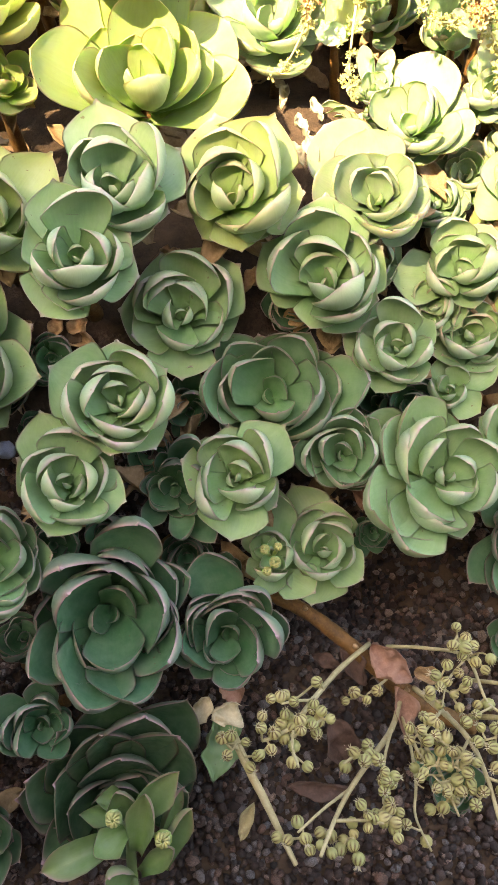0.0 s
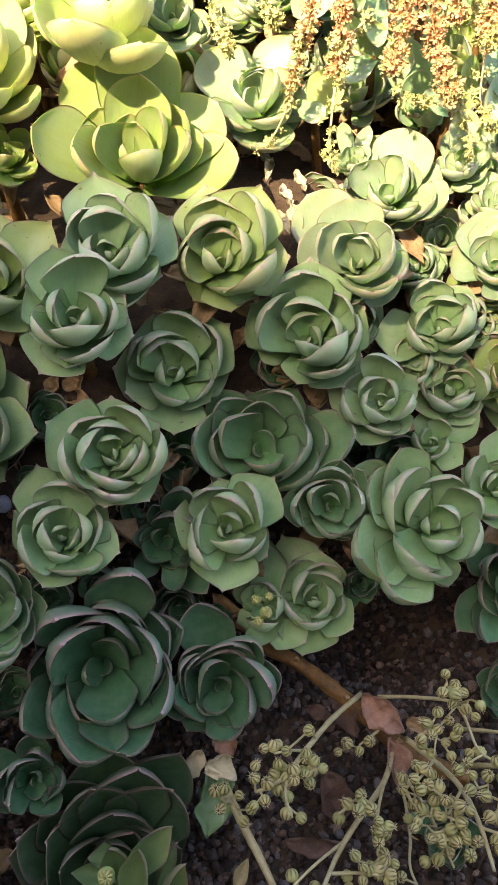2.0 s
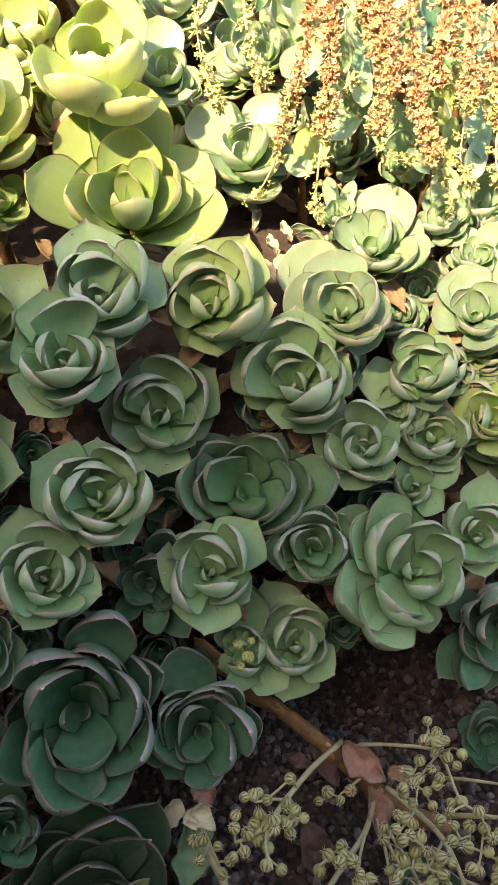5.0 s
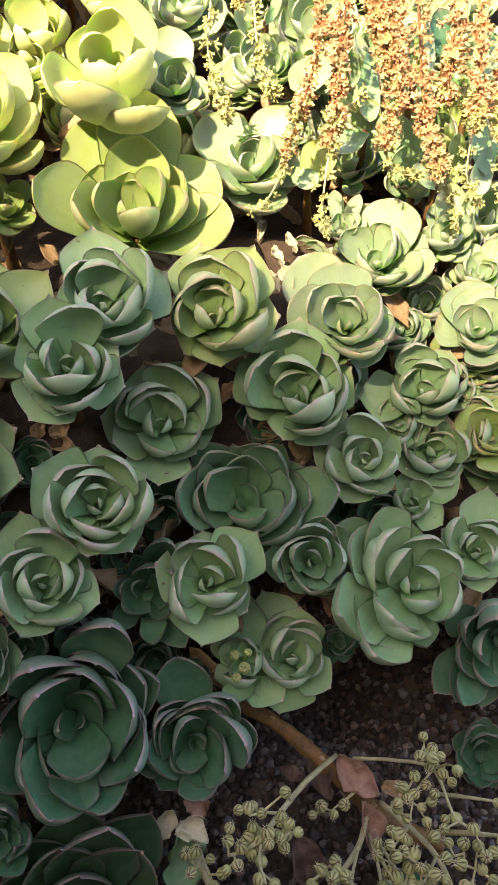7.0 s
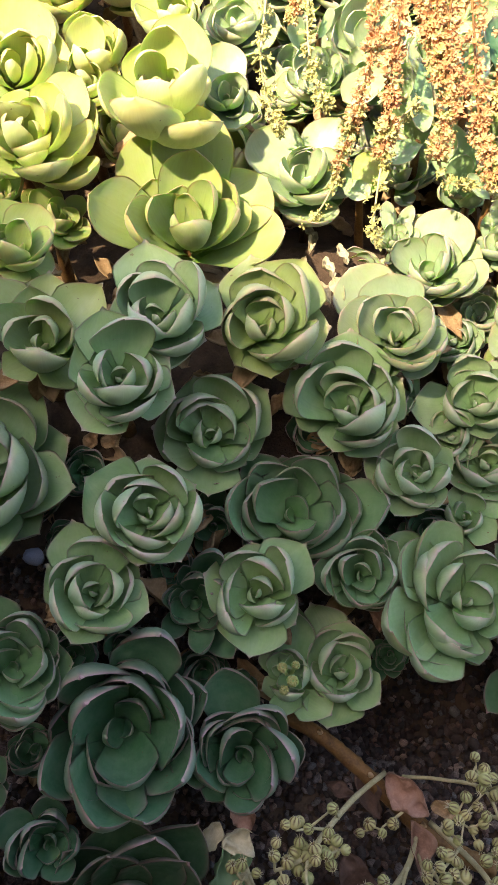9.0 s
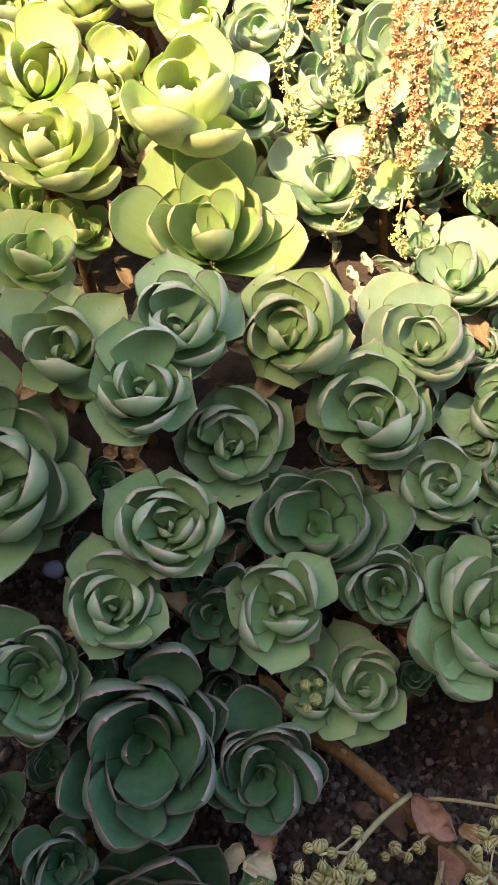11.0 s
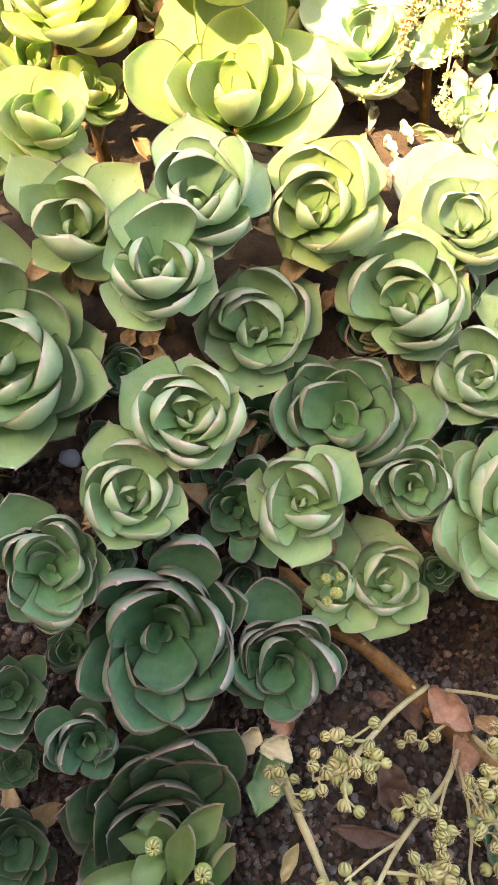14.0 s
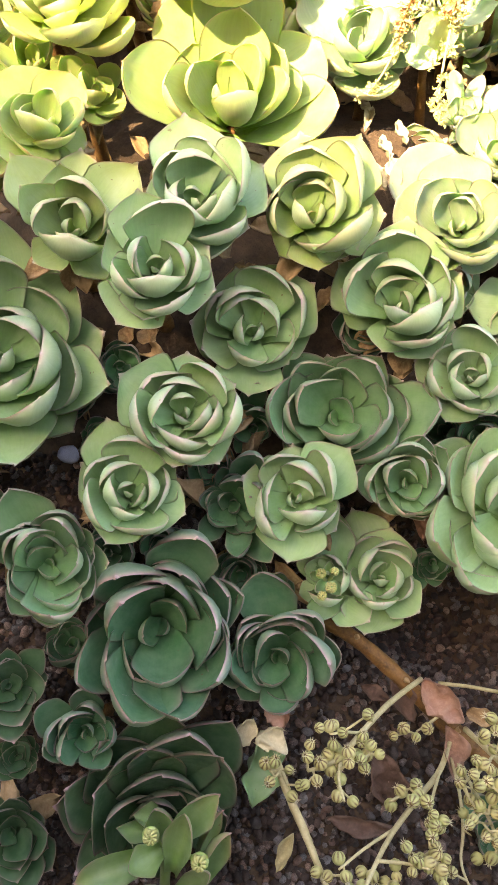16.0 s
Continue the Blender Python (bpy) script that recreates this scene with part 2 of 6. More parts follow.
def ground_z(x, y):
    """The bed: level in front, a bank of about 24 degrees, level again behind; a heap under the tall clump."""
    s = min(max(y, -0.15), 1.3)
    z = -0.028 + 0.445 * (s - 0.2)
    z += 0.10 * math.exp(-((x + 0.17) / 0.15) ** 2 - ((y - 0.47) / 0.17) ** 2)
    z -= 0.13 * math.exp(-((x - 0.13) / 0.09) ** 2 - ((y - 0.295) / 0.07) ** 2)      # hollow behind the fallen stem
    z += 0.095 * math.exp(-((x - 0.05) / 0.13) ** 2 - ((y - 0.62) / 0.075) ** 2)     # soil heaped round the sunny gap
    z += 0.055 * math.exp(-((x - 0.03) / 0.17) ** 2 - ((y - 0.475) / 0.10) ** 2)
    return z


# ---------------------------------------------------------------- leaves and rosettes
# Slope in degrees at a leaf's foot and at its end, for the rings from the outermost to the heart.
CUPPED = ((4, 40), (20, 112), (30, 146), (44, 150))     # grey-green: middle leaves curl in, inner ones close over the heart
OPENED = ((20, 72), (32, 98), (42, 106), (54, 110))     # shade-darkened: pointed leaves, the middle ones curl in a little
STEEP = ((20, 50), (34, 62), (46, 76), (56, 92))        # darkest shade tone: straight leaves, one above the other
UPRIGHT = ((24, 72), (38, 104), (48, 128), (58, 140))   # sun-tinted: tall goblet with a hollow heart
LOOSE = ((12, 48), (28, 84), (40, 110), (54, 126))
FANNED = ((24, 54), (38, 78), (48, 104), (58, 122))      # yellow-green: broad straight leaves
HABIT = {"g": CUPPED, "b": CUPPED, "d": OPENED, "m": OPENED, "e": STEEP, "o": CUPPED, "y": FANNED, "s": UPRIGHT, "p": LOOSE}
FINE = np.linspace(0, 1, 60)


def bend(rings, ring):
    k = int(min(ring, 2))
    f = ring - k
    a, b = rings[k], rings[k + 1]
    return a[0] + (b[0] - a[0]) * f, a[1] + (b[1] - a[1]) * f


def midrib(e0, e1):
    """Way out and way up of a leaf of length 1 that bends from slope e0 to e1, and its slope."""
    e = np.radians(e0 + (e1 - e0) * FINE ** 2)
    out = np.concatenate([[0], np.cumsum((np.cos(e[1:]) + np.cos(e[:-1])) / 2)]) / 59
    up = np.concatenate([[0], np.cumsum((np.sin(e[1:]) + np.sin(e[:-1])) / 2)]) / 59
    return out, up, e


def leaf(parent, az, length, width, r0, z0, e0, e1, material, rng, thick=0.085, cup=0.42, nu=13, nv=11, point=0.03, wide=0.68, blunt=False, spin=0.0):
    """One fleshy leaf of a rosette: narrow foot, broad end with a small point, hollow above, swollen below, a rounded margin."""
    s = np.concatenate([np.linspace(0, 0.66, nu - 8), [0.73, 0.79, 0.84, 0.885, 0.92, 0.95, 0.972, 0.988, 1.0, 1.0 + point]])
    cr, cz, e = midrib(e0, e1)
    sc = np.minimum(s, 1.0)
    px, pz, pe = np.interp(sc, FINE, cr) * length, np.interp(sc, FINE, cz) * length, np.interp(sc, FINE, e)
    px, pz = px + (s - sc) * length * np.cos(pe), pz + (s - sc) * length * np.sin(pe)
    q = np.clip((sc - wide) / (1 - wide), 0, 1)
    end = (1 - q ** 2.3) ** 0.58 if blunt else (1 - q ** 1.45) ** 0.84
    shape = np.where(sc < wide, 0.40 + 0.60 * np.sin(math.pi / 2 * np.minimum(sc / wide, 1)) ** 1.3, end)
    shape = np.maximum(shape, 0.085)
    shape[-1] = 0.012
    ripple = rng.uniform(0, 6.3)
    w = width / 2 * shape * (1 + 0.018 * np.sin(9 * sc + ripple) + 0.008 * np.sin(23 * sc + 2 * ripple))
    u = np.sin(np.linspace(-1, 1, nv) * math.pi / 2)
    lean, twist, wav = rng.uniform(-0.09, 0.09), spin + rng.uniform(-0.12, 0.12), rng.uniform(0, 6.3)
    fold = cup * rng.uniform(0.8, 1.2)
    S, U, W = sc[:, None], u[None, :], w[:, None]
    lat = W * U
    lift = fold * W * U ** 2 * (0.45 + 0.55 * np.minimum(1.0, (1.06 - S) * 3.2)) + twist * lat * S
    lift = lift + 0.016 * width * np.sin(wav + 5 * S + 2.2 * U) * S
    belly = thick * length * (0.45 + 0.55 * np.sin(math.pi * np.minimum(1, 0.2 + 0.62 * S))) * np.maximum(0.0, 1 - np.abs(U) ** 2.6) ** 0.7 * np.minimum(1.0, shape[:, None] * 1.15 + 0.03)
    side = lat + lean * length * S ** 2
    ca, sa = math.cos(az), math.sin(az)
    nx, nz = -np.sin(pe)[:, None], np.cos(pe)[:, None]
    layers = []
    for drop in (0.0, 1.0):
        h = lift - drop * belly
        r, z = r0 + px[:, None] + h * nx, z0 + pz[:, None] + h * nz
        layers.append(np.stack([r * ca - side * sa, r * sa + side * ca, z], -1).reshape(-1, 3))
    verts = np.concatenate(layers)
    d = np.minimum((1 - np.abs(U)) * W + 0.0002, np.maximum(0.0, 1.0 - s[:, None]) * length * 0.75)
    rim = np.exp(-d / (0.0030 * min(1.0, max(0.3, width / 0.045)))) * np.clip((S - 0.3) * 2.2, 0, 1) * np.where(s[:, None] > 0.985, 0.84, 1.0)
    one = np.ones_like(lat)
    back = np.concatenate([np.zeros(lat.size), ((np.abs(U) < 0.999) * one).ravel()])
    foot, across, far = np.maximum(0.0, 1 - S * 1.45) * one, U * one, S * one
    attrs = {"rim": np.tile(rim.ravel(), 2), "back": back, "foot": np.tile(foot.ravel(), 2), "across": np.tile(across.ravel(), 2), "along": np.tile(far.ravel(), 2)}
    return mesh_object("leaf", verts.tolist(), leaf_faces(len(s), nv), material, parent, attrs=attrs)


@functools.lru_cache(None)
def leaf_faces(ns, nv):
    faces, n = [], ns * nv
    for k in range(ns - 1):
        for j in range(nv - 1):
            a = k * nv + j
            faces.append((a, a + 1, a + nv + 1, a + nv))
            b = a + n
            faces.append((b, b + nv, b + nv + 1, b + 1))
    for k in range(ns - 1):
        a, b = k * nv, k * nv + n
        faces.append((a, a + nv, b + nv, b))
        a, b = a + nv - 1, b + nv - 1
        faces.append((a, b, b + nv, a + nv))
    a, b = (ns - 1) * nv, (ns - 1) * nv + n
    faces.append(tuple(range(a, a + nv)) + tuple(range(b + nv - 1, b - 1, -1)))
    faces.append(tuple(range(nv - 1, -1, -1)) + tuple(range(n, n + nv)))
    return faces


def curl_sheet(length, width, seed, curl=0.5, thick=0.0012, nu=10, nv=7):
    """A withered leaf along +x: folded, curled, with a thickness."""
    rng = random.Random(seed)
    verts = []
    a, b = rng.uniform(0, 6), rng.uniform(-0.5, 0.5)
    for side in (0, 1):
        for i in range(nu):
            s = i / (nu - 1)
            w = width / 2 * max(0.05, min(1.0, 4.0 * s * (1 - s) * (1.25 - 0.5 * s)) ** 0.8) * (1 + 0.13 * math.sin(11 * s + 2 * a))
            for j in range(nv):
                u = 2 * j / (nv - 1) - 1
                y = w * u * (1 - 0.18 * curl * u * u)
                z = curl * w * u * u - 0.22 * w * (1 - abs(u)) + 0.10 * length * math.sin(2.4 * s + a) + 0.10 * width * math.sin(7 * s + 3 * u + a) + b * y * s - side * thick
                z += 0.22 * width * noise.noise((7 * s, 2.5 * u, a)) + 0.06 * width * math.sin(13 * s + 5 * u + 2 * a) + 0.05 * width * math.sin(21 * s - 4 * u)
                verts.append((length * s, y, z))
    faces, n = [], nu * nv
    for i in range(nu - 1):
        for j in range(nv - 1):
            k = i * nv + j
            faces.append((k, k + nv, k + nv + 1, k + 1))
            faces.append((n + k, n + k + 1, n + k + nv + 1, n + k + nv))
    ring = [j for j in range(nv)] + [i * nv + nv - 1 for i in range(1, nu)] + [(nu - 1) * nv + j for j in range(nv - 2, -1, -1)] + [i * nv for i in range(nu - 2, 0, -1)]
    for k in range(len(ring)):
        p, q = ring[k], ring[(k + 1) % len(ring)]
        faces.append((p, q, q + n, p + n))
    return verts, faces


TONE_LABEL = {
    "g": "grey-green succulent rosette with pink-edged fleshy leaves in shade",
    "b": "blue-green succulent rosette with smooth cupped fleshy leaves",
    "d": "dark green succulent rosette with reddish leaf margins, darkened further for deep shade",
    "m": "bluish green succulent rosette with pink-edged pointed leaves",
    "o": "olive green succulent rosette with broad blunt leaves, yellowed for warm glow",
    "e": "succulent rosette with dull red margins near the gravel, green darkened for shade",
    "y": "succulent rosette with rounded leaves, yellow-green lightened for the shade's edge",
    "s": "succulent rosette with tall cupped leaves, yellow-green lightened for sunlight",
    "p": "pale powdery green succulent rosette, tinted for full sunlight",
}
LEAN = {"g": -7, "b": -7, "d": 11, "m": 6, "e": 0, "o": -5, "y": 0, "s": 0, "p": 0}      # degrees forward: the dark ones by the gravel lean out of the clump
count = [0]


def rosette(base, axis, radius, tone, leaves, broad=1.0):
    """A rosette on its woody stem. leaves: (azimuth in degrees, length in radii, ring: 0 outer, 1 middle, 2 inner).
    broad: how wide the leaves are, against the usual."""
    count[0] += 1
    rng = random.Random(count[0] * 17)
    axis = Vector(axis)
    lean = Matrix.Rotation(radians(LEAN[tone]), 3, "X") @ axis
    base = Vector(base) - (lean - axis) * 0.42 * radius
    axis = lean
    u = (Vector((1, 0, 0)) - axis.x * axis).normalized()
    v = axis.cross(u)
    top = new("succulent_rosette")
    top.matrix_basis = Matrix(((u.x, v.x, axis.x, base[0]), (u.y, v.y, axis.y, base[1]), (u.z, v.z, axis.z, base[2]), (0, 0, 0, 1)))
    tagged(top, TONE_LABEL[tone], "succulent", "succulent rosettes in the bed")
    mat = LEAF[tone]
    full = list(leaves)
    golden, ph = 137.5, rng.uniform(0, 360)
    if len(full) < 7:                                  # leaves that no neighbour leaves open to view
        for i in range(7 - min(len(full), 4)):
            full.append(((ph + golden * i) % 360, rng.uniform(0.9, 1.1), 0.1 * i / 2))
        for i in range(8):
            full.append(((ph + golden * (i + 7)) % 360, rng.uniform(0.85, 1.0) - 0.03 * i, 0.7 + 0.16 * i))
    low = sorted(a for a, _, r in full if r < 0.6)
    gaps = [(((low[(i + 1) % len(low)] - a) % 360) or 360, a) for i, a in enumerate(low)] if low else [(360, 0)]
    for gap, a in gaps:                                # old outer leaves in wide gaps, a little lower
        for k in range(int(gap // 95)):
            full.append((a + gap * (k + 1) / (int(gap // 95) + 1), rng.uniform(0.7, 0.85), -0.12))
    inner = sum(1 for _, _, r in full if r >= 1.5)
    for i in range(max(0, 3 - inner)):
        full.append((ph + 60 + golden * i, 0.95 - 0.04 * i, 1.7 + 0.14 * i))
    rings = HABIT[tone]
    if tone in "dm" and len(leaves) > 9:               # many close layers
        full += [((ph + 20 + golden * i) % 360, 0.95 - 0.05 * i, 0.9 + 0.15 * i) for i in range(5)]
    hand = rng.choice((-1, 1))
    made = []                                          # azimuth, how far it reaches out in radii, ring
    for a, ln, ring in full:
        k = max(ring, 0)
        if k < 0.7:
            made.append((a, (0.76 if tone in "dem" else 0.88) * ln * (1 - 0.12 * k), ring))
        elif k < 1.5:
            made.append((a, min(0.72, 0.64 * (0.5 + 0.5 * ln)), ring))
        else:
            made.append((a, (0.50 if tone in "dm" else 0.45) * (0.6 + 0.4 * min(ln, 1.25)) * (1 - 0.3 * (k - 1.8)), ring))
    for i, (far, ring) in enumerate(((0.33, 2.2), (0.25, 2.45), (0.17, 2.7), (0.10, 3.0))):   # the heart
        made.append((ph + golden * i, far * (1.2 if tone in "dm" else 1.0), ring))
    made.sort(key=lambda q: (round(q[2] * 2), q[0] % 360))
    for i, (a, far, ring) in enumerate(made):
        e0, e1 = bend(rings, max(ring, 0))
        tip = rng.uniform(-2.5, 2.5) + (5 if i % 2 else -5) * (1 if ring < 2 else 0.4)
        e0, e1 = e0 + tip, e1 + tip
        if ring < 0:
            e0, e1 = 0, 30
        ln_m = far * radius / midrib(e0, e1)[0].max()
        if ring < 0.7:
            wd = broad * (0.86 if tone in "dem" else 0.96) * radius * min(max(far / 0.84, 0.6), 1.3)
        else:
            wd = (0.35 + 0.65 * broad) * radius * far * (1.40 if ring < 1.5 else 1.85)
        wd *= rng.uniform(0.94, 1.08)
        m = mat
        if ring <= 0 and rng.random() < 0.04 and tone in "by":
            m = LEAF["y"]
        deep = min(max(0.0, ring - 2.0), 1.0)
        leaf(top, radians(a), ln_m, wd, (0.06 - 0.10 * deep) * radius, (0.05 * max(ring, 0) + (0.03 if i % 2 else -0.03)) * radius, e0, e1, m, rng,
             thick=0.080 if ring < 1.5 else 0.07, cup=0.30 + 0.16 * min(max(ring, 0), 2.2),
             blunt=tone in "ysp" or tone in "gbo" and ring >= 0.7, point=0.012 if tone in "ysp" or ring > 0.7 and tone in "gbo" else 0.035,
             spin=hand * (0.21 if ring >= 0.7 else 0.08))
    for k in range(6 if tone in "gbyo" else 3):         # withered leaves under the living ones
        a = radians(ph + 77 * k)
        vs, fs = curl_sheet(radius * rng.uniform(0.65, 0.98), radius * rng.uniform(0.32, 0.5), count[0] * 7 + k, 0.5, nu=7, nv=5)
        ob = mesh_object("dry_leaf", vs, fs, DRY, top, "withered brown leaf")
        ob.matrix_basis = Matrix.Translation((0.08 * radius * math.cos(a), 0.08 * radius * math.sin(a), -0.25 * radius)) @ Matrix.Rotation(a, 4, "Z") @ Matrix.Rotation(radians(rng.uniform(8, 50)), 4, "Y")
    # woody stem down to the bed
    b, d = Vector(base), axis
    foot = b - d * radius * 1.2
    gx, gy = foot.x + rng.uniform(-0.01, 0.01), foot.y + rng.uniform(0.0, 0.03)
    pts = [b - d * 0.06 * radius, b - d * 0.5 * radius, foot, Vector((gx, gy, ground_z(gx, gy) - 0.01))]
    if pts[3].z > foot.z - 0.01:
        pts = pts[:2] + [Vector((b.x, b.y + 0.01, ground_z(b.x, b.y) - 0.015))]
    inv = top.matrix_basis.inverted()
    vs, fs = tube([tuple(inv @ p) for p in pts], [0.16 * radius, 0.007, 0.006, 0.007], 8, 12, 0.15, count[0])
    mesh_object("stem", vs, fs, BARK, top, "brown woody stem")
    return top


# ---------------------------------------------------------------- ground
def axis_steps(lo, hi, step, far):
    inner = list(np.arange(lo, hi + step / 2, step))
    d, out = step, []
    while d < far:
        d *= 1.6
        out.append(d)
    return [lo - v for v in reversed(out)] + inner + [hi + v for v in out]


def build_ground():
    xs, ys = axis_steps(-0.75, 0.75, 0.0125, 400), axis_steps(-0.35, 1.55, 0.0125, 400)
    verts, faces = [], []
    for y in ys:
        for x in xs:
            h = ground_z(x, y)
            if abs(x) < 2 and -2 < y < 3:
                h += 0.010 * noise.noise((x * 14, y * 14, 0.3)) + 0.004 * noise.noise((x * 60, y * 60, 4.1))
            verts.append((x, y, h))
    n = len(xs)
    for j in range(len(ys) - 1):
        for i in range(n - 1):
            a = j * n + i
            faces.append((a, a + 1, a + n + 1, a + n))
    ob = mesh_object("ground", verts, faces, SOIL)
    tagged(ob, "dark brown sloping soil of the planting bed", "ground", kind="structure")
    return ob


GROUND = build_ground()


def build_shade_block():
    """Unseen two-storey block, added behind the camera; its eave shades the bed's front."""
    p, far = Vector((-0.02, 0.570, 0.31)), 13.0
    e = p + SUN * far
    a = 0.135 / SUN.z * 1.0
    along = Vector((0.416 + a * SUN.x, -0.05 + a * SUN.y, 0)).normalized()
    back = Vector((along.y, -along.x, 0)).normalized()
    if back.y > 0:
        back = -back
    top = new("house")
    tagged(top, "unseen two-storey house-shaped block added to shade the bed", "house", kind="structure")

    def block(name, u0, u1, b0, b1, z0, z1, material, label="", ridge=0.0):
        vs, c = [], Vector((e.x, e.y, 0))
        for z in (0, 1):
            for uu, bb in ((u0, b0), (u1, b0), (u1, b1), (u0, b1)):
                q = c + along * uu + back * bb
                lift = ridge if bb == b1 else 0.0
                vs.append((q.x, q.y, (z1 if z else z0) + lift))
        mesh_object(name, vs, [(3, 2, 1, 0), (4, 5, 6, 7), (0, 1, 5, 4), (1, 2, 6, 5), (2, 3, 7, 6), (3, 0, 4, 7)], material, top, label, smooth=False)

    block("wall", -3.5, 3.5, 0.5, 6.0, -0.6, e.z - 0.05, SHADE_WALL, "pale wall of the added shade block")
    block("roof", -3.9, 3.9, 0.0, 3.3, e.z - 0.16, e.z, SHADE_ROOF, "brown roof of the added shade block", 1.7)



def build_sky_screen():
    """Unseen dark boards, added towards the viewer and one side to dim the front."""
    wood = plain("screen_wood", (0.06, 0.045, 0.033), (0.11, 0.085, 0.06), 12, 0.8, 0.4, 0.003, 0.4)
    top = new("fence")
    tagged(top, "unseen dark boards added to keep sky light off the bed", "fence", kind="structure")

    def board(x0, y0, x1, y1, z0, z1):
        vs = [(x, y, z) for z in (z0, z1) for x, y in ((x0, y0), (x1, y0), (x1, y1), (x0, y1))]
        mesh_object("board", vs, [(3, 2, 1, 0), (4, 5, 6, 7), (0, 1, 5, 4), (1, 2, 6, 5), (2, 3, 7, 6), (3, 0, 4, 7)], wood, top, smooth=False)

    for i in range(20):
        board(-0.80 + 0.1 * i, -0.55, -0.805 + 0.1 * (i + 1), -0.525, -0.3, 1.80)
    for i in range(9):
        board(-0.83, -0.52 + 0.1 * i, -0.805, -0.525 + 0.1 * (i + 1), -0.3, 1.35)


build_shade_block()
build_sky_screen()

# ---------------------------------------------------------------- rosettes
rosette((-0.1232, 0.3990, 0.2969), (0.172, -0.505, 0.846), 0.0444, 'g', [(104, 1.34, 0), (38, 1.03, 0), (347, 1.06, 0), (242, 1.16, 0), (266, 0.96, 0), (145, 1.06, 0), (92, 1.33, 1), (350, 0.87, 1), (291, 1.27, 1), (221, 1, 1), (113, 0.79, 1), (163, 0.63, 2), (274, 1.36, 1.8), (23, 0.97, 2)])
rosette((-0.1020, 0.4625, 0.2999), (0.116, -0.445, 0.888), 0.0517, 'b', [(100, 1.44, 0), (289, 0.97, 0), (349, 0.85, 0), (41, 1.29, 0), (133, 0.91, 0), (178, 0.56, 0), (77, 1.15, 1), (29, 1.22, 1), (315, 1.34, 1), (137, 0.76, 1), (107, 1.02, 2), (344, 1.34, 2), (242, 0.87, 1.8)])
rosette((-0.0138, 0.4854, 0.2749), (-0.010, -0.479, 0.878), 0.0566, 'o', [(102, 1.4, 0), (64, 1.34, 0), (4, 1.09, 0), (330, 0.81, 0), (164, 0.66, 0), (235, 0.67, 0), (96, 1.22, 1), (39, 1.21, 1), (320, 1.19, 1), (188, 0.46, 1), (286, 0.48, 1), (116, 0.89, 2), (14, 0.64, 2)])
rosette((-0.1920, 0.4359, 0.2922), (0.247, -0.417, 0.874), 0.0488, 'o', [(94, 1.55, 0), (55, 1.5, 0), (138, 1.5, 0), (104, 1.11, 0.5), (22, 1.4, 0), (153, 0.99, 0.5), (307, 1, 0), (229, 0.81, 0), (82, 1.01, 1.6), (28, 0.92, 1.6), (159, 1.02, 1.6), (274, 1.42, 1.5), (99, 0.55, 2.3)], 0.8)
rosette((-0.2277, 0.5141, 0.3198), (0.237, -0.279, 0.931), 0.0412, 'y', [(121, 1.31, 0), (75, 1.07, 0), (188, 1.3, 0.8), (8, 0.99, 1), (221, 1.22, 0), (183, 0.49, 2), (265, 1.22, 0.7), (308, 0.96, 0.8)])
rosette((-0.2619, 0.3775, 0.2064), (0.356, -0.413, 0.838), 0.0824, 'g', [(99, 1.38, 0.3), (72, 1.28, 0.3), (53, 1.11, 0.3), (26, 1.16, 0.3), (347, 1.16, 0.3), (322, 1.1, 0.3), (287, 1.24, 0.3), (252, 1.11, 0.3), (195, 0.84, 0.3), (140, 1.09, 0.3), (109, 1.09, 1), (54, 1.01, 1), (354, 1.14, 1), (305, 1.03, 1), (258, 1.06, 1), (59, 0.76, 2), (352, 1.35, 2), (301, 0.59, 2), (153, 0.82, 2)], 0.72)
rosette((-0.1001, 0.3345, 0.2115), (0.139, -0.494, 0.858), 0.0481, 'g', [(94, 1.09, 0), (36, 0.96, 0), (310, 0.97, 0), (260, 0.9, 0), (156, 1.23, 0), (187, 1.03, 0), (6, 0.7, 0), (137, 1.06, 1), (62, 0.92, 1), (352, 1.17, 1.2), (273, 1.09, 1), (207, 1.26, 1), (168, 1.02, 2), (96, 0.96, 2), (341, 1.21, 2), (265, 1.24, 1.8)])
rosette((-0.1397, 0.2804, 0.1772), (0.201, -0.395, 0.896), 0.0453, 'g', [(112, 1.4, 0), (157, 1.03, 0), (39, 1, 0), (348, 1.05, 0), (249, 0.96, 0), (275, 0.71, 0), (94, 1.18, 1), (146, 0.98, 1), (15, 0.78, 1), (296, 1.06, 1), (212, 1.04, 1), (134, 1.02, 2), (258, 0.75, 2), (13, 0.73, 2)])
rosette((-0.2032, 0.2342, 0.1317), (0.293, -0.280, 0.914), 0.0496, 'm', [(119, 1.65, 0.4), (42, 0.98, 0.4), (282, 1.14, 0.4), (246, 1.11, 0.4), (5, 1.16, 0.4), (152, 1.08, 0.4), (119, 1, 1), (81, 1.33, 0.8), (329, 1.35, 1), (222, 0.92, 1), (342, 1.42, 1.8), (142, 1.09, 2), (286, 1.14, 1.4), (101, 0.58, 2)], 0.8)
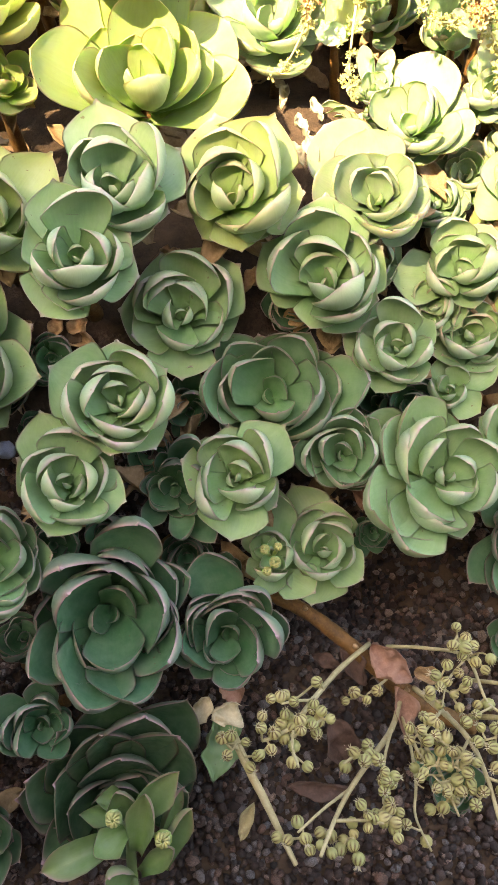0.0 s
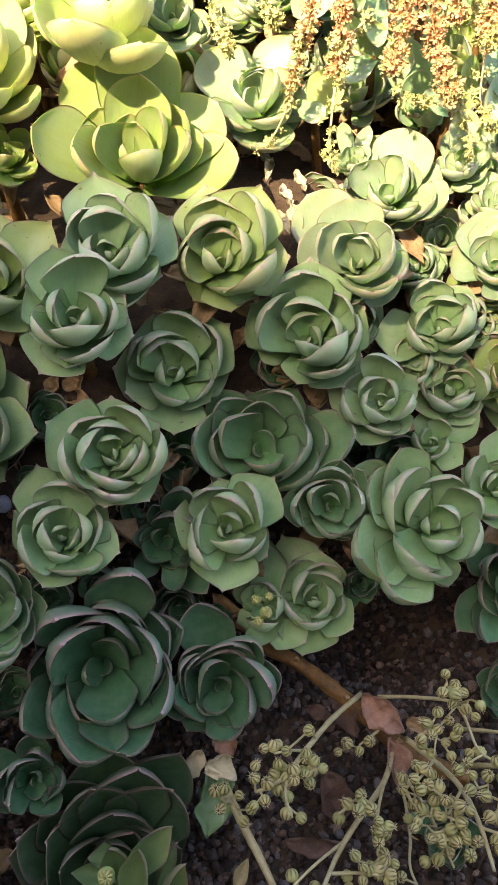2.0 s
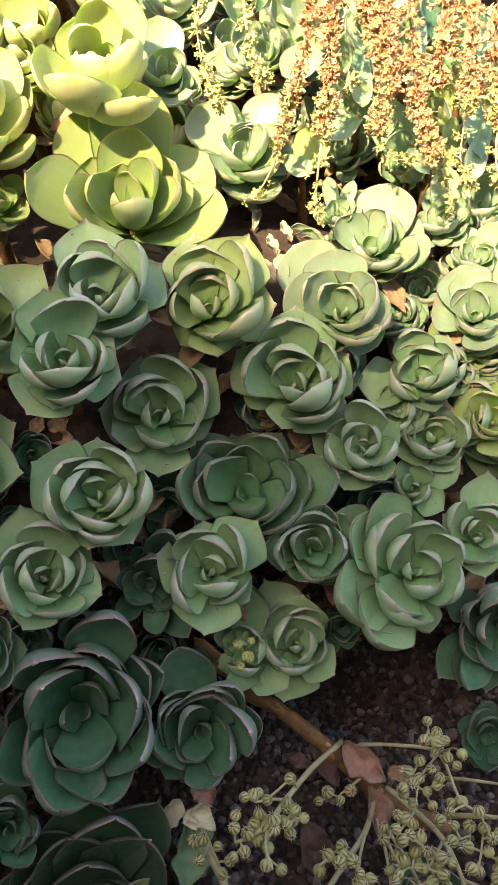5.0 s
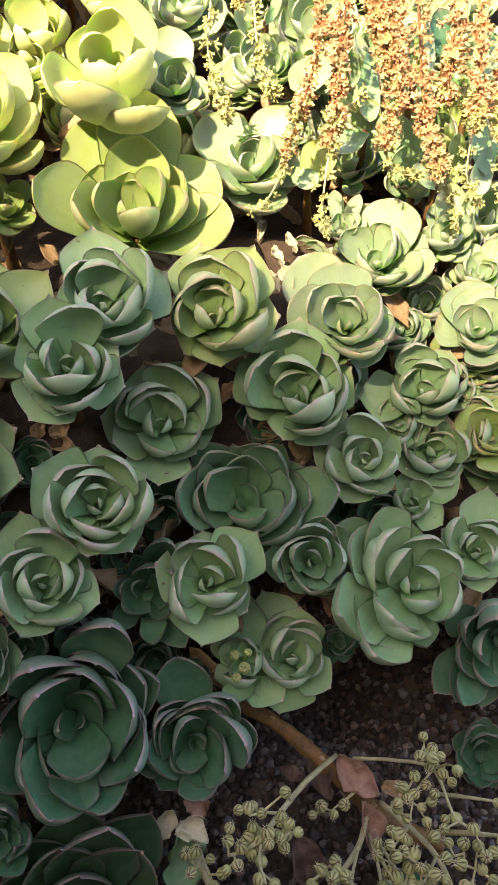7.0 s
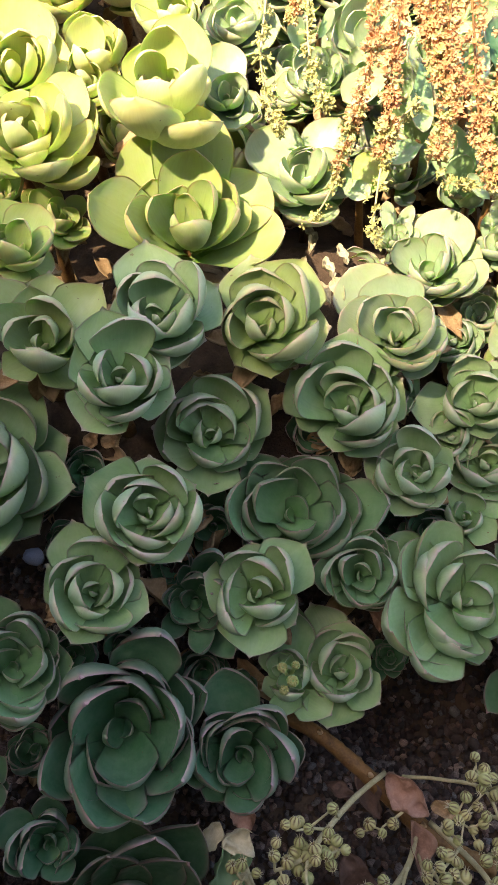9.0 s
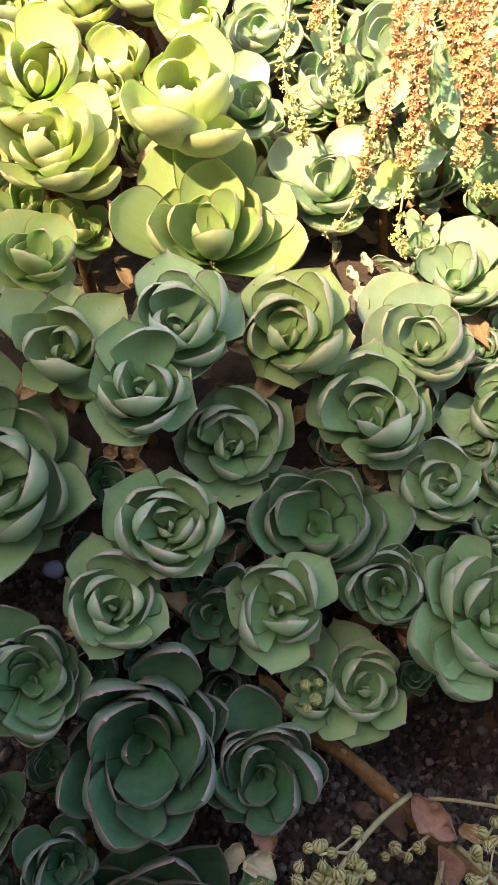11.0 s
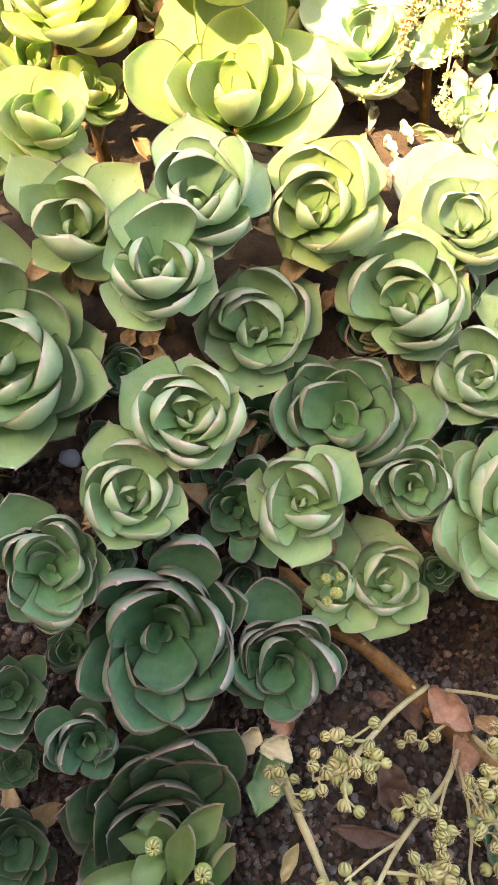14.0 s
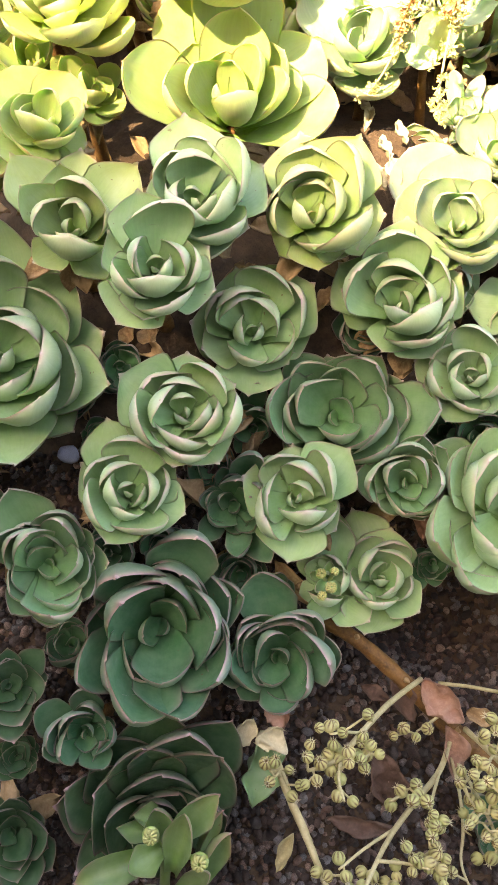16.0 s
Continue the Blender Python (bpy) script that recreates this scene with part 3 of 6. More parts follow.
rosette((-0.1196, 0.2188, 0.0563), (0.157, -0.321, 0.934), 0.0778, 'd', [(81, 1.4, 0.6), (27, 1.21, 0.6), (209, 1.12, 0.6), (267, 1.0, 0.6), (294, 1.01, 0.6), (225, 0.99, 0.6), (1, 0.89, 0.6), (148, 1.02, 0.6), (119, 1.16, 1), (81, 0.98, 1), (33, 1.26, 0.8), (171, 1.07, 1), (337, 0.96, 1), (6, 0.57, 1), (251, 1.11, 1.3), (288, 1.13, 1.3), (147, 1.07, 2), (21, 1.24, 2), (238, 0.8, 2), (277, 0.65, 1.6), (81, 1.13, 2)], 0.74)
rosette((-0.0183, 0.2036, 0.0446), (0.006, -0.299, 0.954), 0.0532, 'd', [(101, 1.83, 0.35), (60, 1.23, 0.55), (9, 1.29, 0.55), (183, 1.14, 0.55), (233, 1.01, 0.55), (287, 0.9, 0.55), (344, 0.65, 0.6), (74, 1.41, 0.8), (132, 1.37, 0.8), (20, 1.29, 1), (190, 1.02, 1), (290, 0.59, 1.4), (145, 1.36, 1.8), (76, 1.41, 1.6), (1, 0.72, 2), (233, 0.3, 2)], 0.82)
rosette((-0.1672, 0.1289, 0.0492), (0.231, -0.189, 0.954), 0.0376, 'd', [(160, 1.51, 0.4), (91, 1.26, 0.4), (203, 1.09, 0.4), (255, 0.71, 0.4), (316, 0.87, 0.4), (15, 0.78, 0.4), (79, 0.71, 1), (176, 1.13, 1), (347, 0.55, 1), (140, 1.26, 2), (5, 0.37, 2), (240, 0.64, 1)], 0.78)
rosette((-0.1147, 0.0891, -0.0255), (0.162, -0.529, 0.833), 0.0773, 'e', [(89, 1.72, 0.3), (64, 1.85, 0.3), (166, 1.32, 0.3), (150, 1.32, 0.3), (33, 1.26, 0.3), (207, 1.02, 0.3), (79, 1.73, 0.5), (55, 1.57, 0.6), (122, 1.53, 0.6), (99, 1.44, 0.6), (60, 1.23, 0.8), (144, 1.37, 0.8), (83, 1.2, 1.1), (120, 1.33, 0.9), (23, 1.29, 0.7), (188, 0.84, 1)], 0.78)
rosette((-0.0104, 0.3063, 0.1404), (-0.006, -0.412, 0.911), 0.0463, 'g', [(49, 1.36, 0), (25, 0.87, 0), (166, 1.07, 0), (266, 1.18, 0), (323, 0.88, 0), (101, 1.1, 0), (226, 0.88, 0), (119, 1.13, 1), (38, 1.03, 1), (217, 1.15, 1), (316, 0.83, 1), (186, 1.35, 1.8), (68, 1.16, 2), (286, 0.92, 2)])
rosette((-0.0649, 0.3129, 0.1125), (0.073, -0.399, 0.914), 0.0388, 'd', [(77, 1.57, 0.6), (170, 0.89, 0.6), (288, 1.34, 0.6), (231, 1.32, 0.6), (306, 1.85, 0.4), (112, 1.06, 0.6), (176, 0.53, 1), (353, 0.54, 1), (94, 0.65, 1), (282, 0.8, 1.3)], 0.62)
rosette((0.0658, 0.2715, 0.0733), (-0.030, -0.305, 0.952), 0.0425, 'g', [(114, 1.68, 0), (76, 1.1, 0), (8, 0.73, 0), (260, 1.2, 0), (323, 1.02, 0), (229, 0.73, 0.5), (132, 1.29, 1), (78, 0.86, 1), (342, 0.64, 1), (208, 0.78, 1.3), (261, 0.76, 1), (142, 0.93, 2), (305, 0.42, 2)], 0.98)
rosette((0.0211, 0.2625, 0.0744), (-0.155, -0.305, 0.940), 0.0355, 'g', [(121, 0.76, 1), (64, 1.19, 1.5), (3, 0.86, 1.5), (268, 1.05, 1.5), (139, 0.66, 0), (268, 0.94, 0), (317, 1.4, 0), (114, 1.19, 0), (80, 1.85, 0.1), (82, 1.6, 0.6)], 0.85)
rosette((0.0783, 0.3324, 0.1338), (-0.041, -0.433, 0.901), 0.0455, 'm', [(77, 1.05, 0.3), (50, 1.12, 0.3), (342, 0.72, 0.3), (295, 0.91, 0.3), (192, 0.8, 0.3), (184, 1.19, 0.3), (117, 1, 1), (42, 0.84, 1), (300, 0.65, 1), (182, 0.92, 1), (149, 1.27, 2), (48, 0.49, 2), (260, 1.11, 2)], 0.85)
rosette((0.1670, 0.3255, 0.1116), (0.142, -0.460, 0.876), 0.0640, 'g', [(127, 1.26, 0.5), (360, 0.56, 0.5), (275, 0.93, 0.5), (231, 1.51, 0.5), (204, 1.62, 0.5), (152, 1.61, 0.5), (89, 0.97, 0.5), (152, 1.32, 0.5), (131, 1.21, 0.8), (78, 0.85, 1), (217, 1.26, 0.5), (184, 1.28, 0.5), (156, 1.24, 1.1), (137, 0.8, 1.8), (32, 0.63, 1.2), (236, 1.24, 1.3), (323, 0.36, 2), (229, 1.14, 0.8)], 0.74)
rosette((0.0205, 0.3922, 0.1265), (-0.055, -0.332, 0.942), 0.0756, 'm', [(100, 0.88, 0), (60, 0.96, 0), (3, 1.34, 0.3), (30, 1.01, 0), (167, 0.92, 0), (132, 1, 0), (224, 0.83, 0), (126, 0.74, 1), (2, 1.14, 1), (320, 0.96, 1), (59, 0.72, 1.2), (178, 1.03, 1), (187, 0.99, 2), (88, 0.71, 2), (333, 0.76, 2)], 0.8)
rosette((-0.0575, 0.4315, 0.2000), (0.060, -0.527, 0.848), 0.0561, 'g', [(72, 1.27, 0), (39, 1.21, 0), (9, 0.99, 0), (177, 0.98, 0), (113, 1.02, 0), (322, 0.75, 0), (269, 1, 0), (205, 0.82, 0), (75, 1.06, 1), (34, 1.32, 1), (341, 0.71, 1), (145, 0.88, 1), (260, 0.49, 1), (128, 0.82, 2), (47, 0.67, 2)])
rosette((0.0647, 0.4434, 0.2237), (-0.119, -0.499, 0.858), 0.0575, 'g', [(86, 1.32, 0), (33, 1.04, 0), (340, 0.8, 0), (162, 0.95, 0), (300, 0.84, 0), (250, 0.69, 0), (106, 1.24, 1), (52, 1.04, 1), (351, 0.92, 1), (155, 1, 1.3), (293, 0.96, 0.7), (141, 1.19, 0.3), (93, 1, 2), (307, 1.09, 1.8), (23, 0.71, 2)])
rosette((0.1248, 0.4006, 0.1937), (-0.206, -0.460, 0.864), 0.0408, 'b', [(117, 1.09, 0.3), (38, 0.99, 0.3), (356, 0.79, 0.3), (193, 1.03, 0.3), (244, 1.13, 0.3), (296, 0.98, 0.3), (159, 1.25, 0.3), (139, 1.21, 1), (82, 1.21, 1), (331, 0.81, 1), (264, 1.02, 1), (203, 1.21, 1), (130, 0.95, 2), (36, 0.61, 2), (240, 1.11, 2)], 0.85)
rosette((0.1093, 0.5063, 0.2521), (-0.172, -0.447, 0.878), 0.0544, 'p', [(98, 1.12, 0), (123, 1.56, 0), (10, 0.82, 0), (265, 0.61, 0), (159, 1.05, 0), (316, 0.82, 0), (98, 0.92, 1), (32, 0.71, 1), (151, 0.87, 1), (324, 1.05, 1), (224, 1.29, 1), (281, 1.04, 1), (136, 0.56, 2), (60, 0.48, 2)], 0.92)
rosette((0.1909, 0.4856, 0.1953), (-0.250, -0.457, 0.853), 0.0572, 'b', [(59, 0.88, 0), (150, 0.57, 0), (5, 0.58, 0), (219, 0.86, 0), (282, 0.64, 0), (182, 1.14, 0), (121, 0.54, 1), (31, 0.65, 1), (305, 0.51, 1), (106, 0.78, 1), (78, 0.43, 2), (342, 0.85, 2)], 0.85)
rosette((0.1802, 0.3985, 0.1356), (-0.246, -0.408, 0.879), 0.0313, 'g', [(210, 1.09, 0), (333, 0.8, 0), (4, 0.37, 0.5), (318, 1.16, 0), (27, 1.85, 0), (97, 1.16, 0), (55, 0.95, 1), (274, 0.73, 1.5)], 0.8)
rosette((0.2336, 0.3555, 0.1227), (-0.132, -0.407, 0.904), 0.0406, 'g', [(108, 0.98, 0), (79, 1.55, 0), (149, 0.92, 0), (244, 0.82, 0), (273, 0.96, 0), (9, 0.95, 0), (147, 1.09, 1), (253, 0.89, 1), (62, 1.01, 1), (131, 0.52, 2), (323, 0.69, 2)], 0.8)
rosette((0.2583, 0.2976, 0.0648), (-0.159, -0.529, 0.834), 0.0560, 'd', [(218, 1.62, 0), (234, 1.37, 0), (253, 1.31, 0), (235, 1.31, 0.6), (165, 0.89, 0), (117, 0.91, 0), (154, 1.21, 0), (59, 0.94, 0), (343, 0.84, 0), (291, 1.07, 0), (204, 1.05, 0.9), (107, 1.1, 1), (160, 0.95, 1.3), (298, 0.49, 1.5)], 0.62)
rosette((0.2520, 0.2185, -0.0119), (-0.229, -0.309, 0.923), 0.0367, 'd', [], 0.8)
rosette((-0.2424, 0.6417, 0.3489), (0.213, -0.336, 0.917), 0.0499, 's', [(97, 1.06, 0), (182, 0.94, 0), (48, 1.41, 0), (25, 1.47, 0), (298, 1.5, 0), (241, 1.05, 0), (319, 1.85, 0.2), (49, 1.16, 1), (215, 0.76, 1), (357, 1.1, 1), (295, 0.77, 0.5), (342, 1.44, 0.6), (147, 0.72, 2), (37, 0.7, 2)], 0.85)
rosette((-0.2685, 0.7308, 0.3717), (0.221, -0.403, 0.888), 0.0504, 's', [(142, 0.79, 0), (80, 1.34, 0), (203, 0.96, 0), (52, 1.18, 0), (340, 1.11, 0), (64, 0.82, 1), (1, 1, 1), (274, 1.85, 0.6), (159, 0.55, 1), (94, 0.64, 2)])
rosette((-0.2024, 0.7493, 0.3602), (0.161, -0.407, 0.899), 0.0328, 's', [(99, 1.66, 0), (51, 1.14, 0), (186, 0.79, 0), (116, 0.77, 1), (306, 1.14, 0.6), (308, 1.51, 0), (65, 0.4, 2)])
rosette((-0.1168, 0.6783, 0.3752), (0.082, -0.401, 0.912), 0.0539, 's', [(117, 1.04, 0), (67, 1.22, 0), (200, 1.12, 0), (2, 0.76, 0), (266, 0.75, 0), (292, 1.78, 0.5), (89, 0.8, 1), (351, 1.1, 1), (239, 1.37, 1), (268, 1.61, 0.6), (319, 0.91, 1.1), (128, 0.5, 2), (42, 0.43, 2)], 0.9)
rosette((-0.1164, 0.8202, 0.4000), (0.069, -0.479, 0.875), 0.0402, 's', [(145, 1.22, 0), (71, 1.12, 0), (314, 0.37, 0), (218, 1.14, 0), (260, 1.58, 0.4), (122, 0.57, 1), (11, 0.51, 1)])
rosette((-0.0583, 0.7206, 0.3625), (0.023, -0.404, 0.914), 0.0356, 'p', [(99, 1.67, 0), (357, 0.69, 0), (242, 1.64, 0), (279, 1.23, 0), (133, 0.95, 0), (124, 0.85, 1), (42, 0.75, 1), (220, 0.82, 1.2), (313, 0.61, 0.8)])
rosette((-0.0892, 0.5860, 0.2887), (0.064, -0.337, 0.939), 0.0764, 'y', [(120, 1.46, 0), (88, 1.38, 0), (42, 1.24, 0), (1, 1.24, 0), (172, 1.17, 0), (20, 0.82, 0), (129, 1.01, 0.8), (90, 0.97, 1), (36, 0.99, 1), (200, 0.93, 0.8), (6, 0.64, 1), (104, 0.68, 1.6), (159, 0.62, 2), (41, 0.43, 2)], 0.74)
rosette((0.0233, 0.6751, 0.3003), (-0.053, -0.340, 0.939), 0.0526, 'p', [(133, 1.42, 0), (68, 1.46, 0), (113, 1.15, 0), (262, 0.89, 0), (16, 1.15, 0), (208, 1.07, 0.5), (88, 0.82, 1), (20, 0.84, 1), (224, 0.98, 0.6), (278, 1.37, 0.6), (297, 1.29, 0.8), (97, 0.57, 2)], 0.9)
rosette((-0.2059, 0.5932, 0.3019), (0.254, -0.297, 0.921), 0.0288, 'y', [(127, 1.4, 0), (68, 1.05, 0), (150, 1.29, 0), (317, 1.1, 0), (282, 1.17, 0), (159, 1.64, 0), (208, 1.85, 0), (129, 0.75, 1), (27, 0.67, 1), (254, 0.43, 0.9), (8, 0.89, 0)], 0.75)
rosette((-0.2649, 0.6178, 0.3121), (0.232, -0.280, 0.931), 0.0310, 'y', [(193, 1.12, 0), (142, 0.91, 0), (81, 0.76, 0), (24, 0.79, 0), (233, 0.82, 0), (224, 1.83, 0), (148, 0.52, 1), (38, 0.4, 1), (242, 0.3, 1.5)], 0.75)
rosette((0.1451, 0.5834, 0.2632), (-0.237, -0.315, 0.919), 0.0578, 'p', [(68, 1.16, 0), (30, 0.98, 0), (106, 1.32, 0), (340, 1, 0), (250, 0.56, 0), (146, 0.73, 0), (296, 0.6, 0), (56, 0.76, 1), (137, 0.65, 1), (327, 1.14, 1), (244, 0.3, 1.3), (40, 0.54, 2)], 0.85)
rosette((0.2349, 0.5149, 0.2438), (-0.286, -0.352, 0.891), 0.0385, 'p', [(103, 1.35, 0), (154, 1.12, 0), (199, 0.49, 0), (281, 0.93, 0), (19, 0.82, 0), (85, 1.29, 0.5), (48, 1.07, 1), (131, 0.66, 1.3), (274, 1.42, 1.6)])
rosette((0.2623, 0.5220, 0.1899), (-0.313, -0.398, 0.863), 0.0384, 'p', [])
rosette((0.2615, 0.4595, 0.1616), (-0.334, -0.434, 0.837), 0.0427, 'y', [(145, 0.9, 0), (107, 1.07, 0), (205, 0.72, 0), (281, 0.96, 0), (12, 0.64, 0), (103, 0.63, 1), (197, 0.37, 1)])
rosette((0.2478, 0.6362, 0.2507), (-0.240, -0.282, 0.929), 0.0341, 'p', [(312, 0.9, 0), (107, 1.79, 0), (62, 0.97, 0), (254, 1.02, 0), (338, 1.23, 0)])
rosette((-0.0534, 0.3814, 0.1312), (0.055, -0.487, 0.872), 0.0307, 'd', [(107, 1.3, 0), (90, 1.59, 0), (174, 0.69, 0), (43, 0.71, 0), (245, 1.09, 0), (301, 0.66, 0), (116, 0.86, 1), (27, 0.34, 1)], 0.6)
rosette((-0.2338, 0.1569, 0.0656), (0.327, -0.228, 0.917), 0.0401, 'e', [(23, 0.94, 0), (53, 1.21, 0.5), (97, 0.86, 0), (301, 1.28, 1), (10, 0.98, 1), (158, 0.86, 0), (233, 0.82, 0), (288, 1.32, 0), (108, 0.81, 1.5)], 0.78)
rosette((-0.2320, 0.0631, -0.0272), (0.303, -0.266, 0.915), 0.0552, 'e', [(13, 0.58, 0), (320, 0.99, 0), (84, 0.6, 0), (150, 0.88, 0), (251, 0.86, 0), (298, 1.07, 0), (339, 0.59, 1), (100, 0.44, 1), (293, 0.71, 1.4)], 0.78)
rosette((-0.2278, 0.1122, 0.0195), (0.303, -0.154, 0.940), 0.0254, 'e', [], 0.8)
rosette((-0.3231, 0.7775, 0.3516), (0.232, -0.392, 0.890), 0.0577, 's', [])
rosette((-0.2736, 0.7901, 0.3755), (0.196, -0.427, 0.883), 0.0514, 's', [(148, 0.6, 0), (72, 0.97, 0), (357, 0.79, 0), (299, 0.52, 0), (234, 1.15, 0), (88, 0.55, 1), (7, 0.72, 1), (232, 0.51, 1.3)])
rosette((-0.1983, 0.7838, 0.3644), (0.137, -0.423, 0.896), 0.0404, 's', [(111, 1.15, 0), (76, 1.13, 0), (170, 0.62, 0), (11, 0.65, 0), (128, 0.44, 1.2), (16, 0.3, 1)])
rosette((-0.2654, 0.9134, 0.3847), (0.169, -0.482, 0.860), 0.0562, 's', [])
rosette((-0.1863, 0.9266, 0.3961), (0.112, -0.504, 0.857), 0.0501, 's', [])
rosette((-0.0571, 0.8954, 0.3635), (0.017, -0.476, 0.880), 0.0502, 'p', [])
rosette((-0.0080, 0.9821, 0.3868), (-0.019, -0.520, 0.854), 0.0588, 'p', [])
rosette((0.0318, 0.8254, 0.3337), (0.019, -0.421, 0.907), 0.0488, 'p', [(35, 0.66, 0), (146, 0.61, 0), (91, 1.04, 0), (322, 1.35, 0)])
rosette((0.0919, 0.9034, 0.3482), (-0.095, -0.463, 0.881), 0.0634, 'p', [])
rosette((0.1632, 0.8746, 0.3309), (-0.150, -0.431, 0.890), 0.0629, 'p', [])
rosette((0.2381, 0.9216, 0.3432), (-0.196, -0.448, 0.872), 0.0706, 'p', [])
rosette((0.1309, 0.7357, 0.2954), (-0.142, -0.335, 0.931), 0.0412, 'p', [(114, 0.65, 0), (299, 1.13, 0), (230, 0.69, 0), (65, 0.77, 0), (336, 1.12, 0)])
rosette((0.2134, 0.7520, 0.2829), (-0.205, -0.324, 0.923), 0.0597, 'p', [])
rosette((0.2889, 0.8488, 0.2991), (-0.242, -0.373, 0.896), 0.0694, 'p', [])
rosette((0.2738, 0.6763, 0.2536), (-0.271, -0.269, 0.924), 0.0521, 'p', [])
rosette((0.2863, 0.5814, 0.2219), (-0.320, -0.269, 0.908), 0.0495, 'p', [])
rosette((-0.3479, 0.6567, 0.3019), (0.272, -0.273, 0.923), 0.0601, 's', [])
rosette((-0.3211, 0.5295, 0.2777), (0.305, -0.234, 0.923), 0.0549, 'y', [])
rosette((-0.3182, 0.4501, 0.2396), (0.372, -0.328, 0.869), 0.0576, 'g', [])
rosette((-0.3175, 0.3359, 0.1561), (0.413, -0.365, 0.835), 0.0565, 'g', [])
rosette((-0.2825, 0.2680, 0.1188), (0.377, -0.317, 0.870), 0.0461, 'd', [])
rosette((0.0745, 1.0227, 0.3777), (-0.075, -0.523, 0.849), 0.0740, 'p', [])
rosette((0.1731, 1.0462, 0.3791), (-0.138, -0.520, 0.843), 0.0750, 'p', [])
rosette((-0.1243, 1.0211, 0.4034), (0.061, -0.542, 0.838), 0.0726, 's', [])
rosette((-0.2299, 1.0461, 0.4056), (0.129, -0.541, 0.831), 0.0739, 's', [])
rosette((-0.3281, 1.0214, 0.4041), (0.193, -0.521, 0.832), 0.0728, 's', [])
rosette((0.2909, 0.4685, 0.1463), (-0.376, -0.410, 0.831), 0.0587, 'g', [])
rosette((0.3027, 0.3914, 0.0886), (-0.391, -0.339, 0.856), 0.0530, 'g', [])
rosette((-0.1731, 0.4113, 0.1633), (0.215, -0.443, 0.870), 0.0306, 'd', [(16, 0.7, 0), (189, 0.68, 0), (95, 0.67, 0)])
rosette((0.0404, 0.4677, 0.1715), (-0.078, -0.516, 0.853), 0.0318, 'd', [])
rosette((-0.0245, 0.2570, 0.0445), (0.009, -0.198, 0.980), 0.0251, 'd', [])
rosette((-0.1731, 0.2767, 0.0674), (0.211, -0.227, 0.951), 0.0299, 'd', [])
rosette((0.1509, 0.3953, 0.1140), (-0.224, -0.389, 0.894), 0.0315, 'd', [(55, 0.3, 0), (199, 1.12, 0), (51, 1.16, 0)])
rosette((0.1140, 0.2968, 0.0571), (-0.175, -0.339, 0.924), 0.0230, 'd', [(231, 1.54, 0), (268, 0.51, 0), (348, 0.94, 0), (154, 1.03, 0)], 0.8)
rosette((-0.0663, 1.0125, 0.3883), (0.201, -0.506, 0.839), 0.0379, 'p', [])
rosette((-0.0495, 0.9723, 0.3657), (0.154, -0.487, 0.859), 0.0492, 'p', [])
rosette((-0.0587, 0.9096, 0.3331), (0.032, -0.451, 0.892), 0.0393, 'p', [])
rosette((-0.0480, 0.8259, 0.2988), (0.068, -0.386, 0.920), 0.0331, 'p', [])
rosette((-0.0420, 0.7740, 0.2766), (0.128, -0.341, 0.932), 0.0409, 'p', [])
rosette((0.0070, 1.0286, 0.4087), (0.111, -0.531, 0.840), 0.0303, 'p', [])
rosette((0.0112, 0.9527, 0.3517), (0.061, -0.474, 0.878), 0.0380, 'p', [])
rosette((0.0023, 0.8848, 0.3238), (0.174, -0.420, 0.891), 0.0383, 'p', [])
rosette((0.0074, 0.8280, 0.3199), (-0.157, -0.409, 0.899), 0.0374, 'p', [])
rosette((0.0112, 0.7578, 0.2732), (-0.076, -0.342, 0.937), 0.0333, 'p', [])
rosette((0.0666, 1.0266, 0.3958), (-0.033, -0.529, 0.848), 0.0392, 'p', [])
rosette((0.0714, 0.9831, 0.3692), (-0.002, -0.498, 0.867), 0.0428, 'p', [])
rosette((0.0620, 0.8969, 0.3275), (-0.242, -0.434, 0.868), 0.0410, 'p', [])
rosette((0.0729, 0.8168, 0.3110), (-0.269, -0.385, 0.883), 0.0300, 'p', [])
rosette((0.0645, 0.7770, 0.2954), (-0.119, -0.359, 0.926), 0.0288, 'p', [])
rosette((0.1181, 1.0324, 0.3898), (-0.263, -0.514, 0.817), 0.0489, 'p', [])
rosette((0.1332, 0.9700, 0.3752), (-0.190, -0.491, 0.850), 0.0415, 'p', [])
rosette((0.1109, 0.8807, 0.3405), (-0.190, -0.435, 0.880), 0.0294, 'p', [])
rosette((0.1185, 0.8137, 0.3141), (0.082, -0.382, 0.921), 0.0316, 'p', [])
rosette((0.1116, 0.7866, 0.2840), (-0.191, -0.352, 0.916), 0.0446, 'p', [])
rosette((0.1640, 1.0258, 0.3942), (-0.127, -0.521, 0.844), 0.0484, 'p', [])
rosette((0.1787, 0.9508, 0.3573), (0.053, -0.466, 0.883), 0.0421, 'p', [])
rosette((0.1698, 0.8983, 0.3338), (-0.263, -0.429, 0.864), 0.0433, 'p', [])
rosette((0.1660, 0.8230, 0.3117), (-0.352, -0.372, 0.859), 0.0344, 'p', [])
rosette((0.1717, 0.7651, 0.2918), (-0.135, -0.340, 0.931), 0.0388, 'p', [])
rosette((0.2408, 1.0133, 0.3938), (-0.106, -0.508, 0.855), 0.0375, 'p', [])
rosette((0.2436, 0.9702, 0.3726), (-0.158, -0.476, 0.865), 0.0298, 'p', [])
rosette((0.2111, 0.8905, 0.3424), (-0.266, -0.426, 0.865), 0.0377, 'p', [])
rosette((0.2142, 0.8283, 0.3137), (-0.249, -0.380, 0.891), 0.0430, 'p', [])
